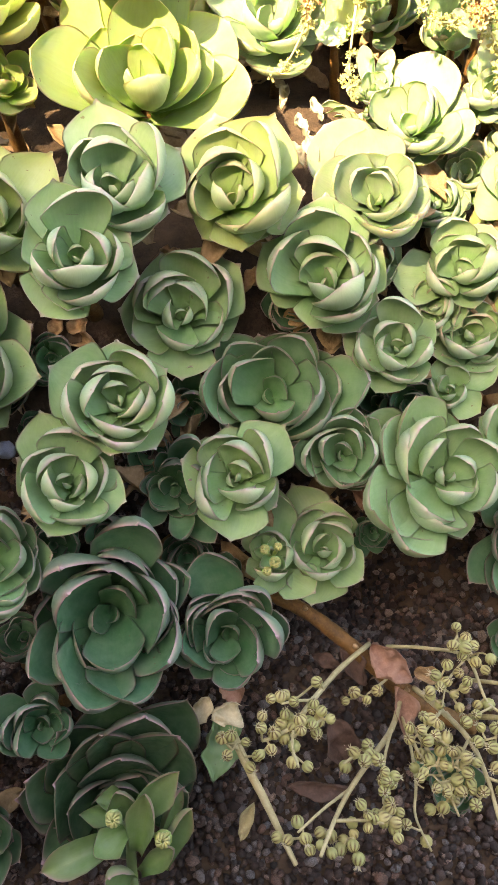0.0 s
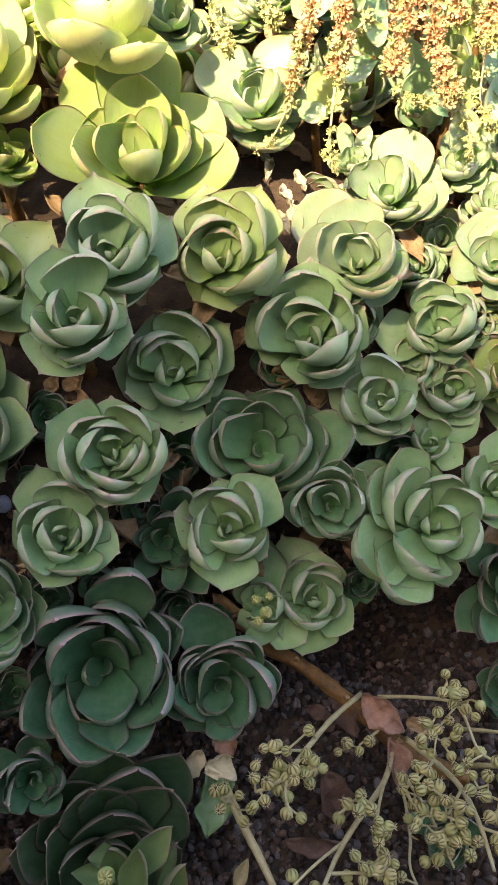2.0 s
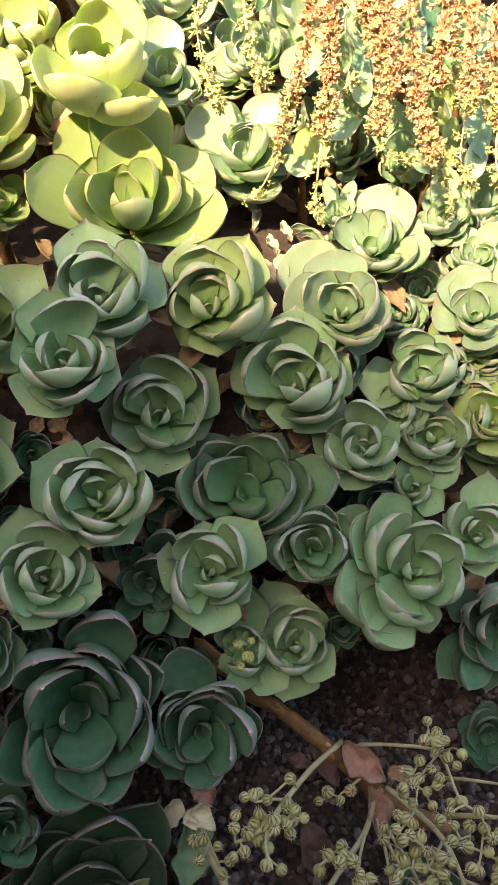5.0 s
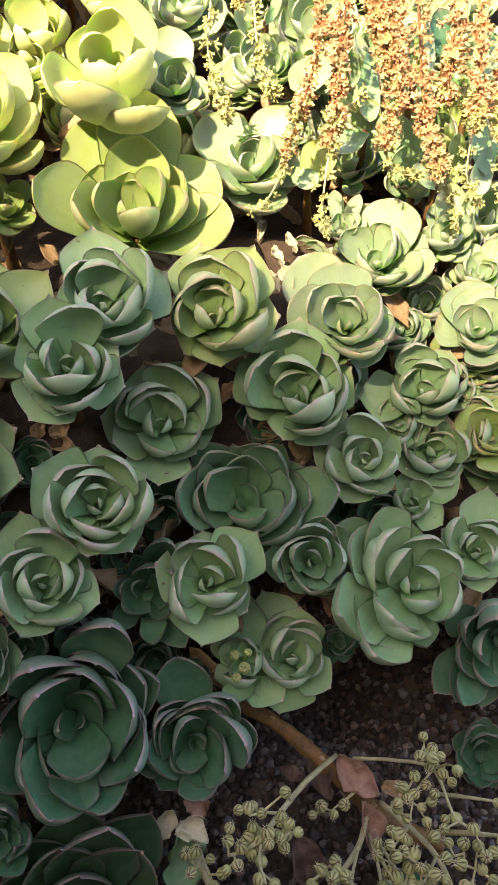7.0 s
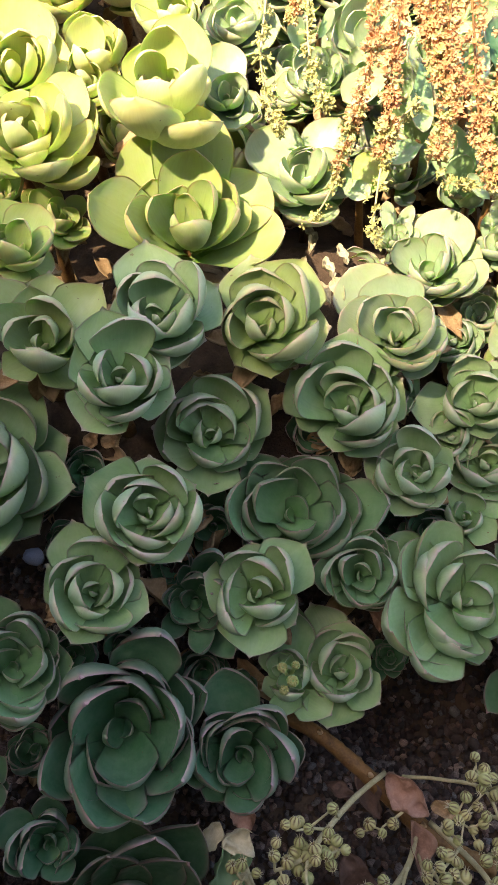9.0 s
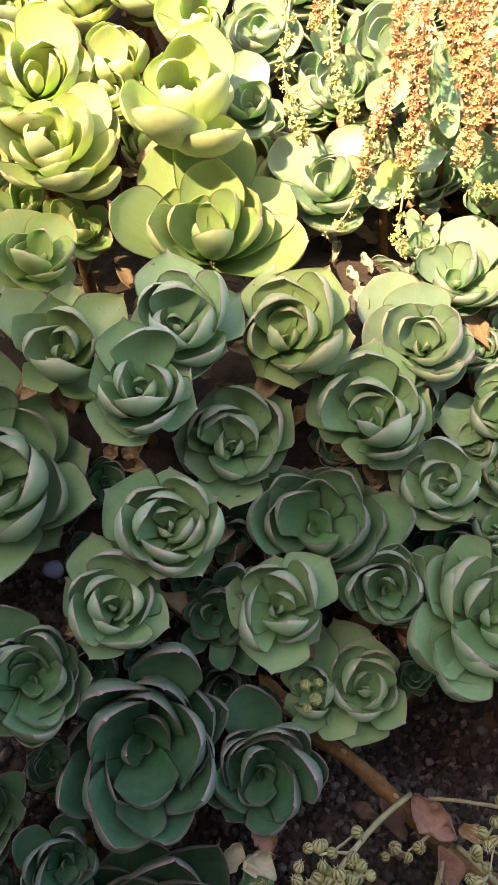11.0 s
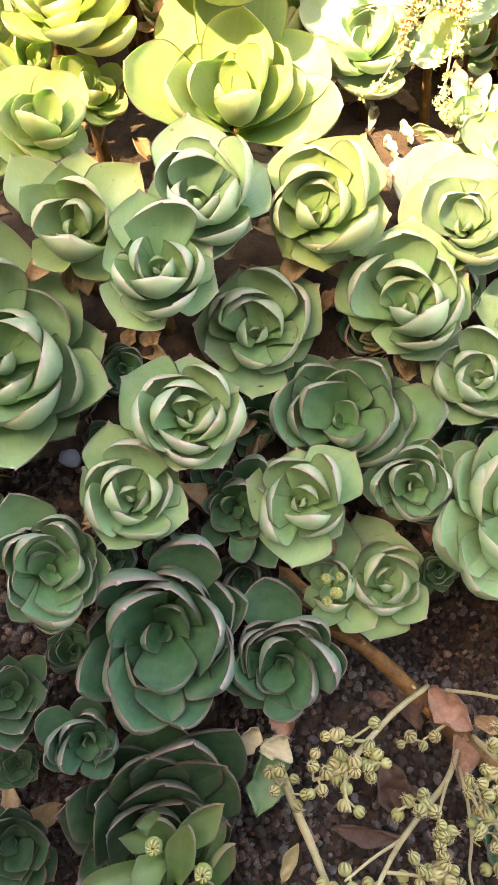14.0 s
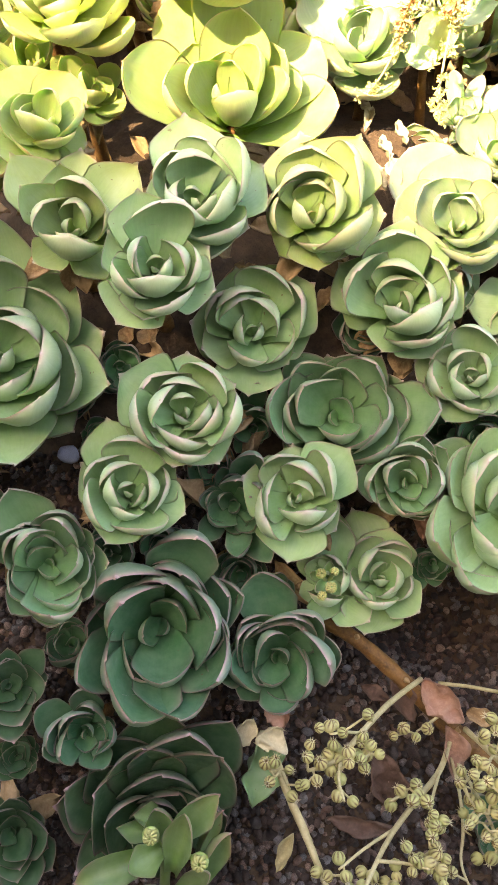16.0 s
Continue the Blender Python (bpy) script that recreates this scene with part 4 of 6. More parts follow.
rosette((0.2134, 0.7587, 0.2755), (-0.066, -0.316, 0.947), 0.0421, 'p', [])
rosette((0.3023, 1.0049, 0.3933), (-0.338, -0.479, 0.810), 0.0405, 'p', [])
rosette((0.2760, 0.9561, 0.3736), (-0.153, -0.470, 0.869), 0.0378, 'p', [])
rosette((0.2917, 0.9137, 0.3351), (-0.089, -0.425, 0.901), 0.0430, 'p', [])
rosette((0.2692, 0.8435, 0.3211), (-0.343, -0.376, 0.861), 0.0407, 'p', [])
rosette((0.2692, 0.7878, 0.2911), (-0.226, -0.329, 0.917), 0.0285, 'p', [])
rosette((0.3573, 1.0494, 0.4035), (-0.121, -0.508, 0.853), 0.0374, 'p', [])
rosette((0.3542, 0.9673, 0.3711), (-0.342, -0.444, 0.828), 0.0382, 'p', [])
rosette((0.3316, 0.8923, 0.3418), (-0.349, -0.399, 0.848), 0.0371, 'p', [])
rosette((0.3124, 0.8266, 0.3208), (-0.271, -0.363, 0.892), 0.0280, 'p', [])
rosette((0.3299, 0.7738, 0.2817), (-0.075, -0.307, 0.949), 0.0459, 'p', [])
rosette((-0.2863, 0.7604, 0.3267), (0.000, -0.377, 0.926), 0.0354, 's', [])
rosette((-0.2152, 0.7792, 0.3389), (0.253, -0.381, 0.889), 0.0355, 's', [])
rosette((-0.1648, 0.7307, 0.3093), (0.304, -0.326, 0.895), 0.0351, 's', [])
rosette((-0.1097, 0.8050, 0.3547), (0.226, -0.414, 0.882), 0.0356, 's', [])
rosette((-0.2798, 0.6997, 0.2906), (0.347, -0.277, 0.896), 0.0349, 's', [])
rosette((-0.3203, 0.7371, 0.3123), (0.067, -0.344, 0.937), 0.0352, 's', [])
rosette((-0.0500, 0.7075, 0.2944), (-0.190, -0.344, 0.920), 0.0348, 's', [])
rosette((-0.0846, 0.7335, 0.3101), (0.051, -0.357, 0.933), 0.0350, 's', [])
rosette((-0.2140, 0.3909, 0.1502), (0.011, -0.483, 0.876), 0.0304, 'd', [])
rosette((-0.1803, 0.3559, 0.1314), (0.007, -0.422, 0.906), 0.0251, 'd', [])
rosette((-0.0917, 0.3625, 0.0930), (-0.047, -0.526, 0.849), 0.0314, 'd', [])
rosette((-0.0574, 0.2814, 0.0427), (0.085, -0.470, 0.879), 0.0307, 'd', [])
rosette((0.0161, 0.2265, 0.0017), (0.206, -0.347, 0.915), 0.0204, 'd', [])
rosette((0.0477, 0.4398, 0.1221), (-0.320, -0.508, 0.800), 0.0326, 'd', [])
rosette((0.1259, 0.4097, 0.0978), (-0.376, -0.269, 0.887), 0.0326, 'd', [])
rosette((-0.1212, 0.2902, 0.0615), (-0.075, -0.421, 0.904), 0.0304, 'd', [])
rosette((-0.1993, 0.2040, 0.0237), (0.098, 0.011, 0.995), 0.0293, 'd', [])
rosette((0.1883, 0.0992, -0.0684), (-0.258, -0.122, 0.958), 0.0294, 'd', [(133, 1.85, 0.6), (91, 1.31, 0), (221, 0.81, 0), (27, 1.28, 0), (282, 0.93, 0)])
rosette((0.1714, 0.5499, 0.2150), (-0.232, -0.417, 0.879), 0.0353, 'b', [])
rosette((0.1099, 0.5010, 0.1939), (-0.168, -0.474, 0.864), 0.0293, 'b', [(140, 1, 0), (25, 1.16, 0), (79, 1.05, 0)])
rosette((0.1696, 0.4668, 0.1715), (-0.247, -0.481, 0.841), 0.0317, 'g', [])
rosette((0.2018, 0.4475, 0.1532), (-0.098, -0.471, 0.877), 0.0420, 'g', [(189, 0.82, 0), (325, 0.58, 0), (67, 0.64, 0), (248, 0.84, 0)])
rosette((0.2227, 0.5094, 0.1821), (-0.299, -0.449, 0.842), 0.0378, 'b', [])
rosette((0.2037, 0.5824, 0.2171), (-0.252, -0.358, 0.899), 0.0335, 'p', [])
rosette((0.2451, 0.5373, 0.1997), (-0.312, -0.382, 0.870), 0.0381, 'y', [])
rosette((0.2443, 0.4732, 0.1585), (-0.329, -0.440, 0.835), 0.0401, 'g', [])
rosette((0.2499, 0.6032, 0.2275), (-0.281, -0.284, 0.917), 0.0393, 'p', [])
rosette((0.0850, 0.6280, 0.2332), (-0.119, -0.363, 0.924), 0.0316, 'p', [(121, 0.87, 0.5), (63, 0.53, 0.7), (303, 1.04, 0)])
rosette((0.1187, 0.6942, 0.3030), (-0.115, -0.329, 0.937), 0.0391, 'p', [(108, 1.16, 0.5), (54, 1.05, 0.5), (87, 1.6, 0.3), (154, 0.6, 0), (1, 0.7, 0), (101, 0.79, 1)], 0.6)
rosette((0.1852, 0.6820, 0.2860), (-0.174, -0.311, 0.934), 0.0451, 'p', [(106, 1.22, 0.5), (61, 1.06, 0.5), (84, 1.52, 0.3), (152, 0.65, 0), (23, 0.71, 0), (295, 0.33, 0), (89, 0.68, 1)], 0.65)
rosette((0.2158, 0.6151, 0.2757), (-0.219, -0.292, 0.931), 0.0352, 'p', [(103, 1.27, 0.4), (60, 1.01, 0.4), (79, 1.51, 0.3), (157, 0.77, 0), (356, 0.76, 0), (262, 0.82, 0)], 0.7)
rosette((0.1080, 0.6094, 0.2843), (-0.119, -0.328, 0.937), 0.0241, 'p', [(99, 1.7, 0.4), (66, 1.85, 0.4), (138, 0.97, 0.2), (71, 1.4, 0.8), (33, 1.25, 0.2)], 0.5)
rosette((0.0416, 0.7847, 0.3553), (-0.045, -0.426, 0.904), 0.0342, 'p', [(111, 1.1, 0.4), (58, 0.98, 0.4), (165, 0.72, 0), (356, 0.7, 0), (269, 0.59, 0)], 0.65)
rosette((0.2461, 0.5819, 0.2567), (-0.257, -0.273, 0.927), 0.0324, 'p', [(92, 1.27, 0.4), (59, 1.21, 0.4), (139, 0.7, 0), (344, 0.68, 0), (263, 1, 0)], 0.65)
rosette((0.0836, 0.7976, 0.3501), (-0.079, -0.424, 0.902), 0.0348, 'p', [(104, 1.15, 0.4), (66, 1.09, 0.4), (158, 0.64, 0), (10, 0.72, 0)], 0.6)
rosette((0.2403, 0.7588, 0.3069), (-0.206, -0.348, 0.915), 0.0470, 'y', [(99, 1.28, 0.4), (62, 1.14, 0.4), (143, 0.74, 0), (1, 0.78, 0), (265, 0.83, 0)], 0.65)
rosette((-0.3889, 0.8635, 0.3419), (0.274, -0.408, 0.871), 0.0555, 's', [])
rosette((-0.3587, 0.9325, 0.3577), (0.243, -0.454, 0.857), 0.0574, 's', [])
rosette((-0.4024, 0.7737, 0.3268), (0.301, -0.350, 0.887), 0.0526, 's', [])


# ---------------------------------------------------------------- dry leaves, stalks, spikes
DRYPINK = plain("dry_leaf_pinkish", (0.26, 0.13, 0.09), (0.44, 0.26, 0.19), 40, 0.7, 0.5, 0.003, 0.3)
DRYDARK = plain("dry_leaf_dark", (0.08, 0.045, 0.032), (0.17, 0.10, 0.075), 40, 0.75, 0.5, 0.003, 0.3)


def along(p, q, roll=0.0):
    """A pose at p whose x axis points to q, its z axis as far up as it can be."""
    x = (Vector(q) - Vector(p)).normalized()
    z = Vector((0, -0.5, 0.86))
    z = (z - x * z.dot(x)).normalized()
    m = Matrix((x, z.cross(x), z)).transposed().to_4x4()
    return Matrix.Translation(p) @ m @ pose(0, 0, 0, roll, 0, 0)


def fallen_stem(points):
    top = new("fallen_stem")
    tagged(top, "thick brown fallen succulent stem lying on gravel", "stem")
    vs, fs = tube(points, [0.0066, 0.0068, 0.0072, 0.0080, 0.0085, 0.0075], 12, 60, 0.09, 3)
    mesh_object("stem_body", vs, fs, BARK, top)
    c = smoothed(points, 24)
    for k in (4, 9, 15, 20):                           # leaf scars
        vs, fs = tube([c[k] + (0, 0, 0.0075), c[k] + (0.002, -0.002, 0.0105)], [0.003, 0.0012], 6, 4, 0.2, k)
        mesh_object("leaf_scar", vs, fs, DRY, top)
    return top


def dry_leaf_on(ends, width, material, label):
    p, q = (Vector(e) for e in ends)
    vs, fs = curl_sheet((q - p).length, width, int(abs(p.x) * 9999), 0.8, nu=16, nv=9)
    if material in LEAF.values():
        ob = mesh_object("loose_leaf", vs, fs, material)
    else:
        ob = mesh_object("dry_leaf", vs, fs, material)
    ob.matrix_basis = along(p, q, random.Random(int(p.y * 9999)).uniform(-25, 25))
    return tagged(ob, label, "leaf", "loose withered leaves")


def capsule_mesh():
    """A ribbed seed capsule of radius 1 with its pole along +z, open into five short teeth."""
    verts, rib, faces = [], [], []
    nu, nv = 10, 24
    for i in range(nu):
        th = math.pi * (0.02 + 0.86 * i / (nu - 1))
        for j in range(nv):
            ph = 2 * math.pi * j / nv
            lobe = 1 - 0.05 * math.cos(8 * ph)
            r = math.sin(th) * lobe
            verts.append((r * math.cos(ph), r * math.sin(ph), -1.0 * math.cos(th)))
            rib.append((1.0 if j % 3 == 0 else 0.0) * min(1.0, max(0.0, (i - 3) / 3)))
    for i in range(nu - 1):
        for j in range(nv):
            k = (j + 1) % nv
            faces.append((i * nv + j, i * nv + k, (i + 1) * nv + k, (i + 1) * nv + j))
    faces.append(tuple(range(nv))[::-1])
    faces.append(tuple((nu - 1) * nv + j for j in range(nv)))
    me = bpy.data.meshes.new("seed_capsule")
    me.from_pydata(verts, [], faces)
    me.materials.append(CAPSULE)
    me.polygons.foreach_set("use_smooth", [True] * len(me.polygons))
    me.attributes.new("rib", "FLOAT", "POINT").data.foreach_set("value", np.array(rib, np.float32))
    return me


def teeth_mesh():
    verts, faces = [], []
    for k in range(6):
        a = 2 * math.pi * k / 6
        d = (math.cos(a), math.sin(a))
        vs, fs = tube([(0.30 * d[0], 0.30 * d[1], 0.8), (0.36 * d[0], 0.36 * d[1], 1.15), (0.70 * d[0], 0.70 * d[1], 1.42)], [0.10, 0.07, 0.02], 5, 5)
        faces += [tuple(i + len(verts) for i in f) for f in fs]
        verts += vs
    me = bpy.data.meshes.new("capsule_teeth")
    me.from_pydata([tuple(v) for v in verts], [], faces)
    me.materials.append(CREAM)
    return me


CAPSULE_MESH, TEETH_MESH = capsule_mesh(), teeth_mesh()
serial = [0]


def seed_stalk(label, main, radius, branches, capsules):
    """A dried flower stalk: main stem, side branches, and capsules each on a short foot."""
    serial[0] += 1
    rng = random.Random(serial[0] * 31)
    top = new("seed_stalk")
    tagged(top, label, "dried flower", "dried seed stalks")
    radius *= 0.75
    vs, fs = tube(main, [radius * 1.1, radius, radius * 0.6], 8, 26, 0.06, serial[0])
    mesh_object("main_stem", vs, fs, STRAW, top)
    line = list(smoothed(main, 30))
    for b in branches:
        vs, fs = tube(b, [radius * 0.65, radius * 0.4], 7, 12, 0.06, serial[0])
        mesh_object("branch", vs, fs, STRAW, top)
        line += list(smoothed(b, 14))
    line = np.array(line)
    crowd = list(capsules)
    for c in capsules:
        if rng.random() < 0.6 and len(capsules) > 6:
            d = Vector((rng.uniform(-1, 1), rng.uniform(-1, 1), rng.uniform(-0.6, 0.6))).normalized() * rng.uniform(0.007, 0.011)
            crowd.append(tuple(Vector(c) + d))
    crowd = [np.array(c) for c in crowd]
    crowd.sort(key=lambda c: ((line - c) ** 2).sum(1).min())
    for c in crowd:
        near = line[np.argmin(((line - c) ** 2).sum(1))]
        out = Vector(c - near)
        d = (out.normalized() if out.length > 1e-4 else Vector((0, 0, 1))) + Vector((rng.uniform(-0.6, 0.6), rng.uniform(-0.7, 0.3), rng.uniform(-0.2, 0.7)))
        r = rng.uniform(0.0037, 0.0051)
        m = Matrix.Translation(Vector(c)) @ d.to_track_quat("Z", "Y").to_matrix().to_4x4() @ Matrix.Rotation(rng.uniform(0, 6), 4, "Z") @ Matrix.Diagonal((r, r, r, 1))
        cap = share("seed_capsule", CAPSULE_MESH, top, m)
        if rng.random() < 0.6:
            share("capsule_teeth", TEETH_MESH, cap, Matrix.Diagonal((1, 1, rng.uniform(0.7, 1.15), 1)))
        vs, fs = tube([near, (near + c) / 2 + (0, 0, -0.001), c], [0.0010, 0.0008], 5, 6)
        mesh_object("foot_stalk", vs, fs, STRAW, top)
        line = np.vstack([line, near + 0.55 * (c - near)])
    return top


def leafy_shoot(leaves):
    """An upright shoot with a few broad leaves that stand among the hanging flower stems."""
    serial[0] += 1
    rng = random.Random(serial[0] * 71)
    top = new("leafy_shoot")
    tagged(top, "succulent shoot with broad flat leaves behind the flower stems", "succulent", "leafy shoots behind the flower stems")
    x, y, z = leaves[0][0]
    root = (x + 0.01, y + 0.02, ground_z(x + 0.01, y + 0.02) - 0.01)
    vs, fs = tube([root, ((x + root[0]) / 2, y + 0.012, (z + root[2]) / 2), (x, y + 0.002, z)], [0.0055, 0.0045, 0.0035], 8, 12, 0.1, serial[0])
    mesh_object("stem", vs, fs, BARK, top, "brown woody stem")
    for p, q, width, tone in leaves:
        if p != leaves[0][0]:
            vs, fs = tube([(x, y + 0.004, z - 0.004), p], [0.0030, 0.0026], 7, 8, 0.08, serial[0])
            mesh_object("side_stem", vs, fs, STRAW, top)
        p, q = Vector(p), Vector(q)
        ob = leaf(top, 0.0, (q - p).length * 1.04, width, 0, 0, rng.uniform(-14, -4), rng.uniform(8, 26), LEAF[tone], rng, thick=0.07, cup=0.3, wide=0.64, point=0.012, blunt=True)
        ob.matrix_basis = along(p, q, rng.uniform(-28, 28))
    return top


def bract(top, ends, width, material, rng, slope=(-14, 34), roll=0.0):
    """A fleshy pointed leaf of a flower stalk, from its foot to its end."""
    p, q = (Vector(v) for v in ends)
    ob = leaf(top, 0.0, (q - p).length * 1.03, width, 0, 0, *slope, material, rng, thick=0.05, cup=0.95, wide=0.62, point=0.03)
    ob.name = "bract"
    ob.matrix_basis = along(p, q, roll)
    return ob


def flower_bud(top, place, r):
    """A half-open bud: green cup with pale petal tips folded into a ball."""
    d = Vector((0.05, -0.35, 0.93)).normalized()
    m = Matrix.Translation(place) @ d.to_track_quat("Z", "Y").to_matrix().to_4x4()
    vs, fs = tube([(0, 0, -1.6 * r), (0, 0, -0.8 * r), (0, 0, -0.1 * r), (0, 0, 0.25 * r)], [0.25 * r, 0.8 * r, 1.0 * r, 0.7 * r], 12, 14, 0.04, 5)
    cup = mesh_object("flower_bud", vs, fs, LEAF["y"], top, "greenish flower bud")
    cup.matrix_basis = m
    rng = random.Random(int(r * 1e6))
    for k in range(9):
        a = 2 * math.pi * k / 9
        out = 0.75 if k % 2 else 0.5
        pts = [(out * r * math.cos(a), out * r * math.sin(a), 0.1 * r), (0.62 * r * math.cos(a + 0.3), 0.62 * r * math.sin(a + 0.3), 0.75 * r),
               (0.18 * r * math.cos(a + 0.8), 0.18 * r * math.sin(a + 0.8), rng.uniform(0.85, 1.05) * r)]
        vs, fs = tube(pts, [0.22 * r, 0.20 * r, 0.07 * r], 6, 8, 0.05, k)
        mesh_object("petal", vs, fs, PALEFLOWER, cup, "pale yellow petal")


def flower_stalk():
    """The leafy flower stalk that leans out of the large dark rosette."""
    rng = random.Random(41)
    top = new("flower_stalk")
    tagged(top, "leafy green flower stalk with pink-tipped bracts and pale buds", "flower")
    vs, fs = tube([(-0.100, 0.004, -0.062), (-0.0949, 0.010, -0.0368), (-0.0933, 0.0352, 0.0063), (-0.0906, 0.0555, 0.0434), (-0.0900, 0.0600, 0.0500)], [0.0050, 0.0048, 0.0042, 0.0036, 0.0024], 10, 26, 0.05, 4)
    mesh_object("stem", vs, fs, LEAF["r"], top, "pale green fleshy stem")
    for ends, width, tone, slope, roll in (
            (((-0.0926, 0.0579, 0.0355), (-0.0561, 0.0907, 0.0759)), 0.026, "r", (-16, 30), 10),
            (((-0.0851, 0.0400, 0.0328), (-0.0758, 0.0732, 0.0839)), 0.025, "r", (-18, 34), -15),
            (((-0.0938, 0.0534, 0.0422), (-0.1158, 0.0343, 0.0613)), 0.026, "r", (-30, 62), 30),
            (((-0.0960, 0.0530, 0.0360), (-0.1575, 0.0296, 0.0313)), 0.026, "r", (14, -22), 12),
            (((-0.0974, 0.0761, 0.0334), (-0.1194, 0.0756, 0.0468)), 0.020, "r", (-20, 40), 35),
            (((-0.0700, 0.0300, 0.0060), (-0.0408, 0.0666, 0.0590)), 0.021, "r", (-16, 30), 40),
            (((-0.0720, 0.0420, 0.0080), (-0.0474, 0.0828, 0.0521)), 0.017, "r", (-14, 26), 55),
            (((-0.1000, 0.0640, 0.0300), (-0.1316, 0.0652, 0.0433)), 0.017, "r", (-20, 44), 20),
            (((-0.0900, 0.0230, 0.0120), (-0.1047, 0.0225, 0.0587)), 0.024, "r", (-20, 50), 0),
            (((-0.0840, 0.0270, 0.0150), (-0.0552, 0.0398, 0.0604)), 0.018, "r", (-16, 34), -20),
            (((-0.0930, 0.0620, 0.0300), (-0.1000, 0.0830, 0.0600)), 0.026, "r", (-18, 60), 0)):
        bract(top, ends, width, LEAF[tone], rng, slope, roll)
    for place, r in (((-0.1018, 0.0601, 0.0592), 0.0068), ((-0.0643, 0.0469, 0.0538), 0.0070)):
        vs, fs = tube([(-0.0915, 0.0500, 0.0350), tuple(Vector(place) - Vector((0, -0.004, 0.012)))], [0.0020, 0.0017], 7, 8)
        mesh_object("bud_stalk", vs, fs, LEAF["y"], top)
        flower_bud(top, Vector(place), r)
    return top


def bud_cluster():
    """The young flower shoot in the heart of a small rosette."""
    top = new("flower_shoot")
    tagged(top, "short flower shoot with yellow-green buds in a rosette's heart", "flower")
    foot = Vector((0.0200, 0.2600, 0.0830))
    for place, r in (((0.0130, 0.2540, 0.1160), 0.0046), ((0.0215, 0.2440, 0.1130), 0.0052), ((0.0150, 0.2395, 0.1050), 0.0044), ((0.0240, 0.2570, 0.1150), 0.0038)):
        p = Vector(place)
        vs, fs = tube([tuple(foot), tuple(p - Vector((0, -0.003, 0.009)))], [0.0022, 0.0016], 7, 8)
        mesh_object("bud_stalk", vs, fs, LEAF["y"], top)
        flower_bud(top, p, r)
    rng = random.Random(12)
    for k in range(5):
        a = radians(72 * k + 20)
        bract(top, (foot + Vector((0, 0, 0.008)), foot + Vector((0.017 * math.cos(a), 0.017 * math.sin(a) - 0.008, 0.028))), 0.011, LEAF["g"], rng, (-16, 40))


def floret_mesh(seed, material):
    """A small withered floret: five narrow curling petals round a cup, radius about 1."""
    rng = random.Random(seed)
    verts, faces = [], []
    for k in range(5):
        a = 2 * math.pi * k / 5 + rng.uniform(-0.3, 0.3)
        ca, sa, up, ln = math.cos(a), math.sin(a), rng.uniform(0.2, 1.0), rng.uniform(0.8, 1.25)
        base = len(verts)
        for s, wd, z in ((0.1, 0.16, 0.0), (0.5, 0.26, 0.5 * up), (0.85, 0.22, 1.05 * up), (ln * 1.0, 0.04, 1.0 * up - 0.3)):
            for u in (-1, 0, 1):
                y = wd * u
                verts.append((s * ca - y * sa, s * sa + y * ca, z + 0.10 * u * u))
        for i in range(3):
            for j in range(2):
                p = base + i * 3 + j
                faces.append((p, p + 3, p + 4, p + 1))
    vs, fs = tube([(0, 0, -0.7), (0, 0, -0.1), (0, 0, 0.35)], [0.12, 0.30, 0.12], 6, 6)
    faces += [tuple(i + len(verts) for i in f) for f in fs]
    verts += [tuple(v) for v in vs]
    me = bpy.data.meshes.new("floret")
    me.from_pydata(verts, [], faces)
    me.materials.append(material)
    return me


FLORETS = {"o": [floret_mesh(k, FLORET) for k in range(5)], "p": [floret_mesh(k + 20, PALEFLOWER) for k in range(4)]}


def flower_spike(points, kind, radius, number, label):
    """A hanging flower stem clothed with florets."""
    serial[0] += 1
    rng = random.Random(serial[0] * 53)
    top = new("flower_spike")
    tagged(top, label, "flower", "hanging flower stems")
    vs, fs = tube(points, [0.0013, 0.0010, 0.0007], 6, 26)
    mesh_object("stalk", vs, fs, BARK if kind == "o" else STRAW, top)
    c = smoothed(points, 60)
    t = np.gradient(c, axis=0)
    for _ in range(int(number * (2.2 if kind == "o" else 1.1))):
        f = rng.random() ** 0.9
        k = min(59, int(f * 60))
        tk = Vector(t[k]).normalized()
        side = tk.cross(Vector((rng.uniform(-1, 1), rng.uniform(-1, 1), rng.uniform(-1, 1)))).normalized()
        d = (side + tk * rng.uniform(-0.3, 0.8)).normalized()
        far = (1.05 if kind == "o" else 1.0) * radius * rng.uniform(0.15, 1.0) * (1 - 0.35 * f)
        r = rng.uniform(0.0032, 0.0050) if kind == "o" else rng.uniform(0.003, 0.0052)
        p = Vector(c[k]) + side * far + tk * rng.uniform(-0.003, 0.003)
        m = Matrix.Translation(p) @ d.to_track_quat("Z", "Y").to_matrix().to_4x4() @ Matrix.Rotation(rng.uniform(0, 6), 4, "Z") @ Matrix.Diagonal((r, r, r * rng.uniform(0.8, 1.4), 1))
        share("floret", rng.choice(FLORETS["p" if kind == "o" and rng.random() < (f - 0.55) * 1.1 else kind]), top, m)
    return top


# the fallen stem with its dry leaves
trunk = fallen_stem([(0.0142, 0.2508, 0.0306), (0.0557, 0.2312, 0.0222), (0.0971, 0.2027, 0.0083), (0.1330, 0.1755, -0.0061), (0.1620, 0.1558, -0.0120), (0.2020, 0.1402, -0.0152)])
dry_leaf_on([(0.1078, 0.2020, 0.0260), (0.1418, 0.1704, 0.0231)], 0.0311, DRYPINK, 'curled pinkish-brown dry leaf on the fallen stem')
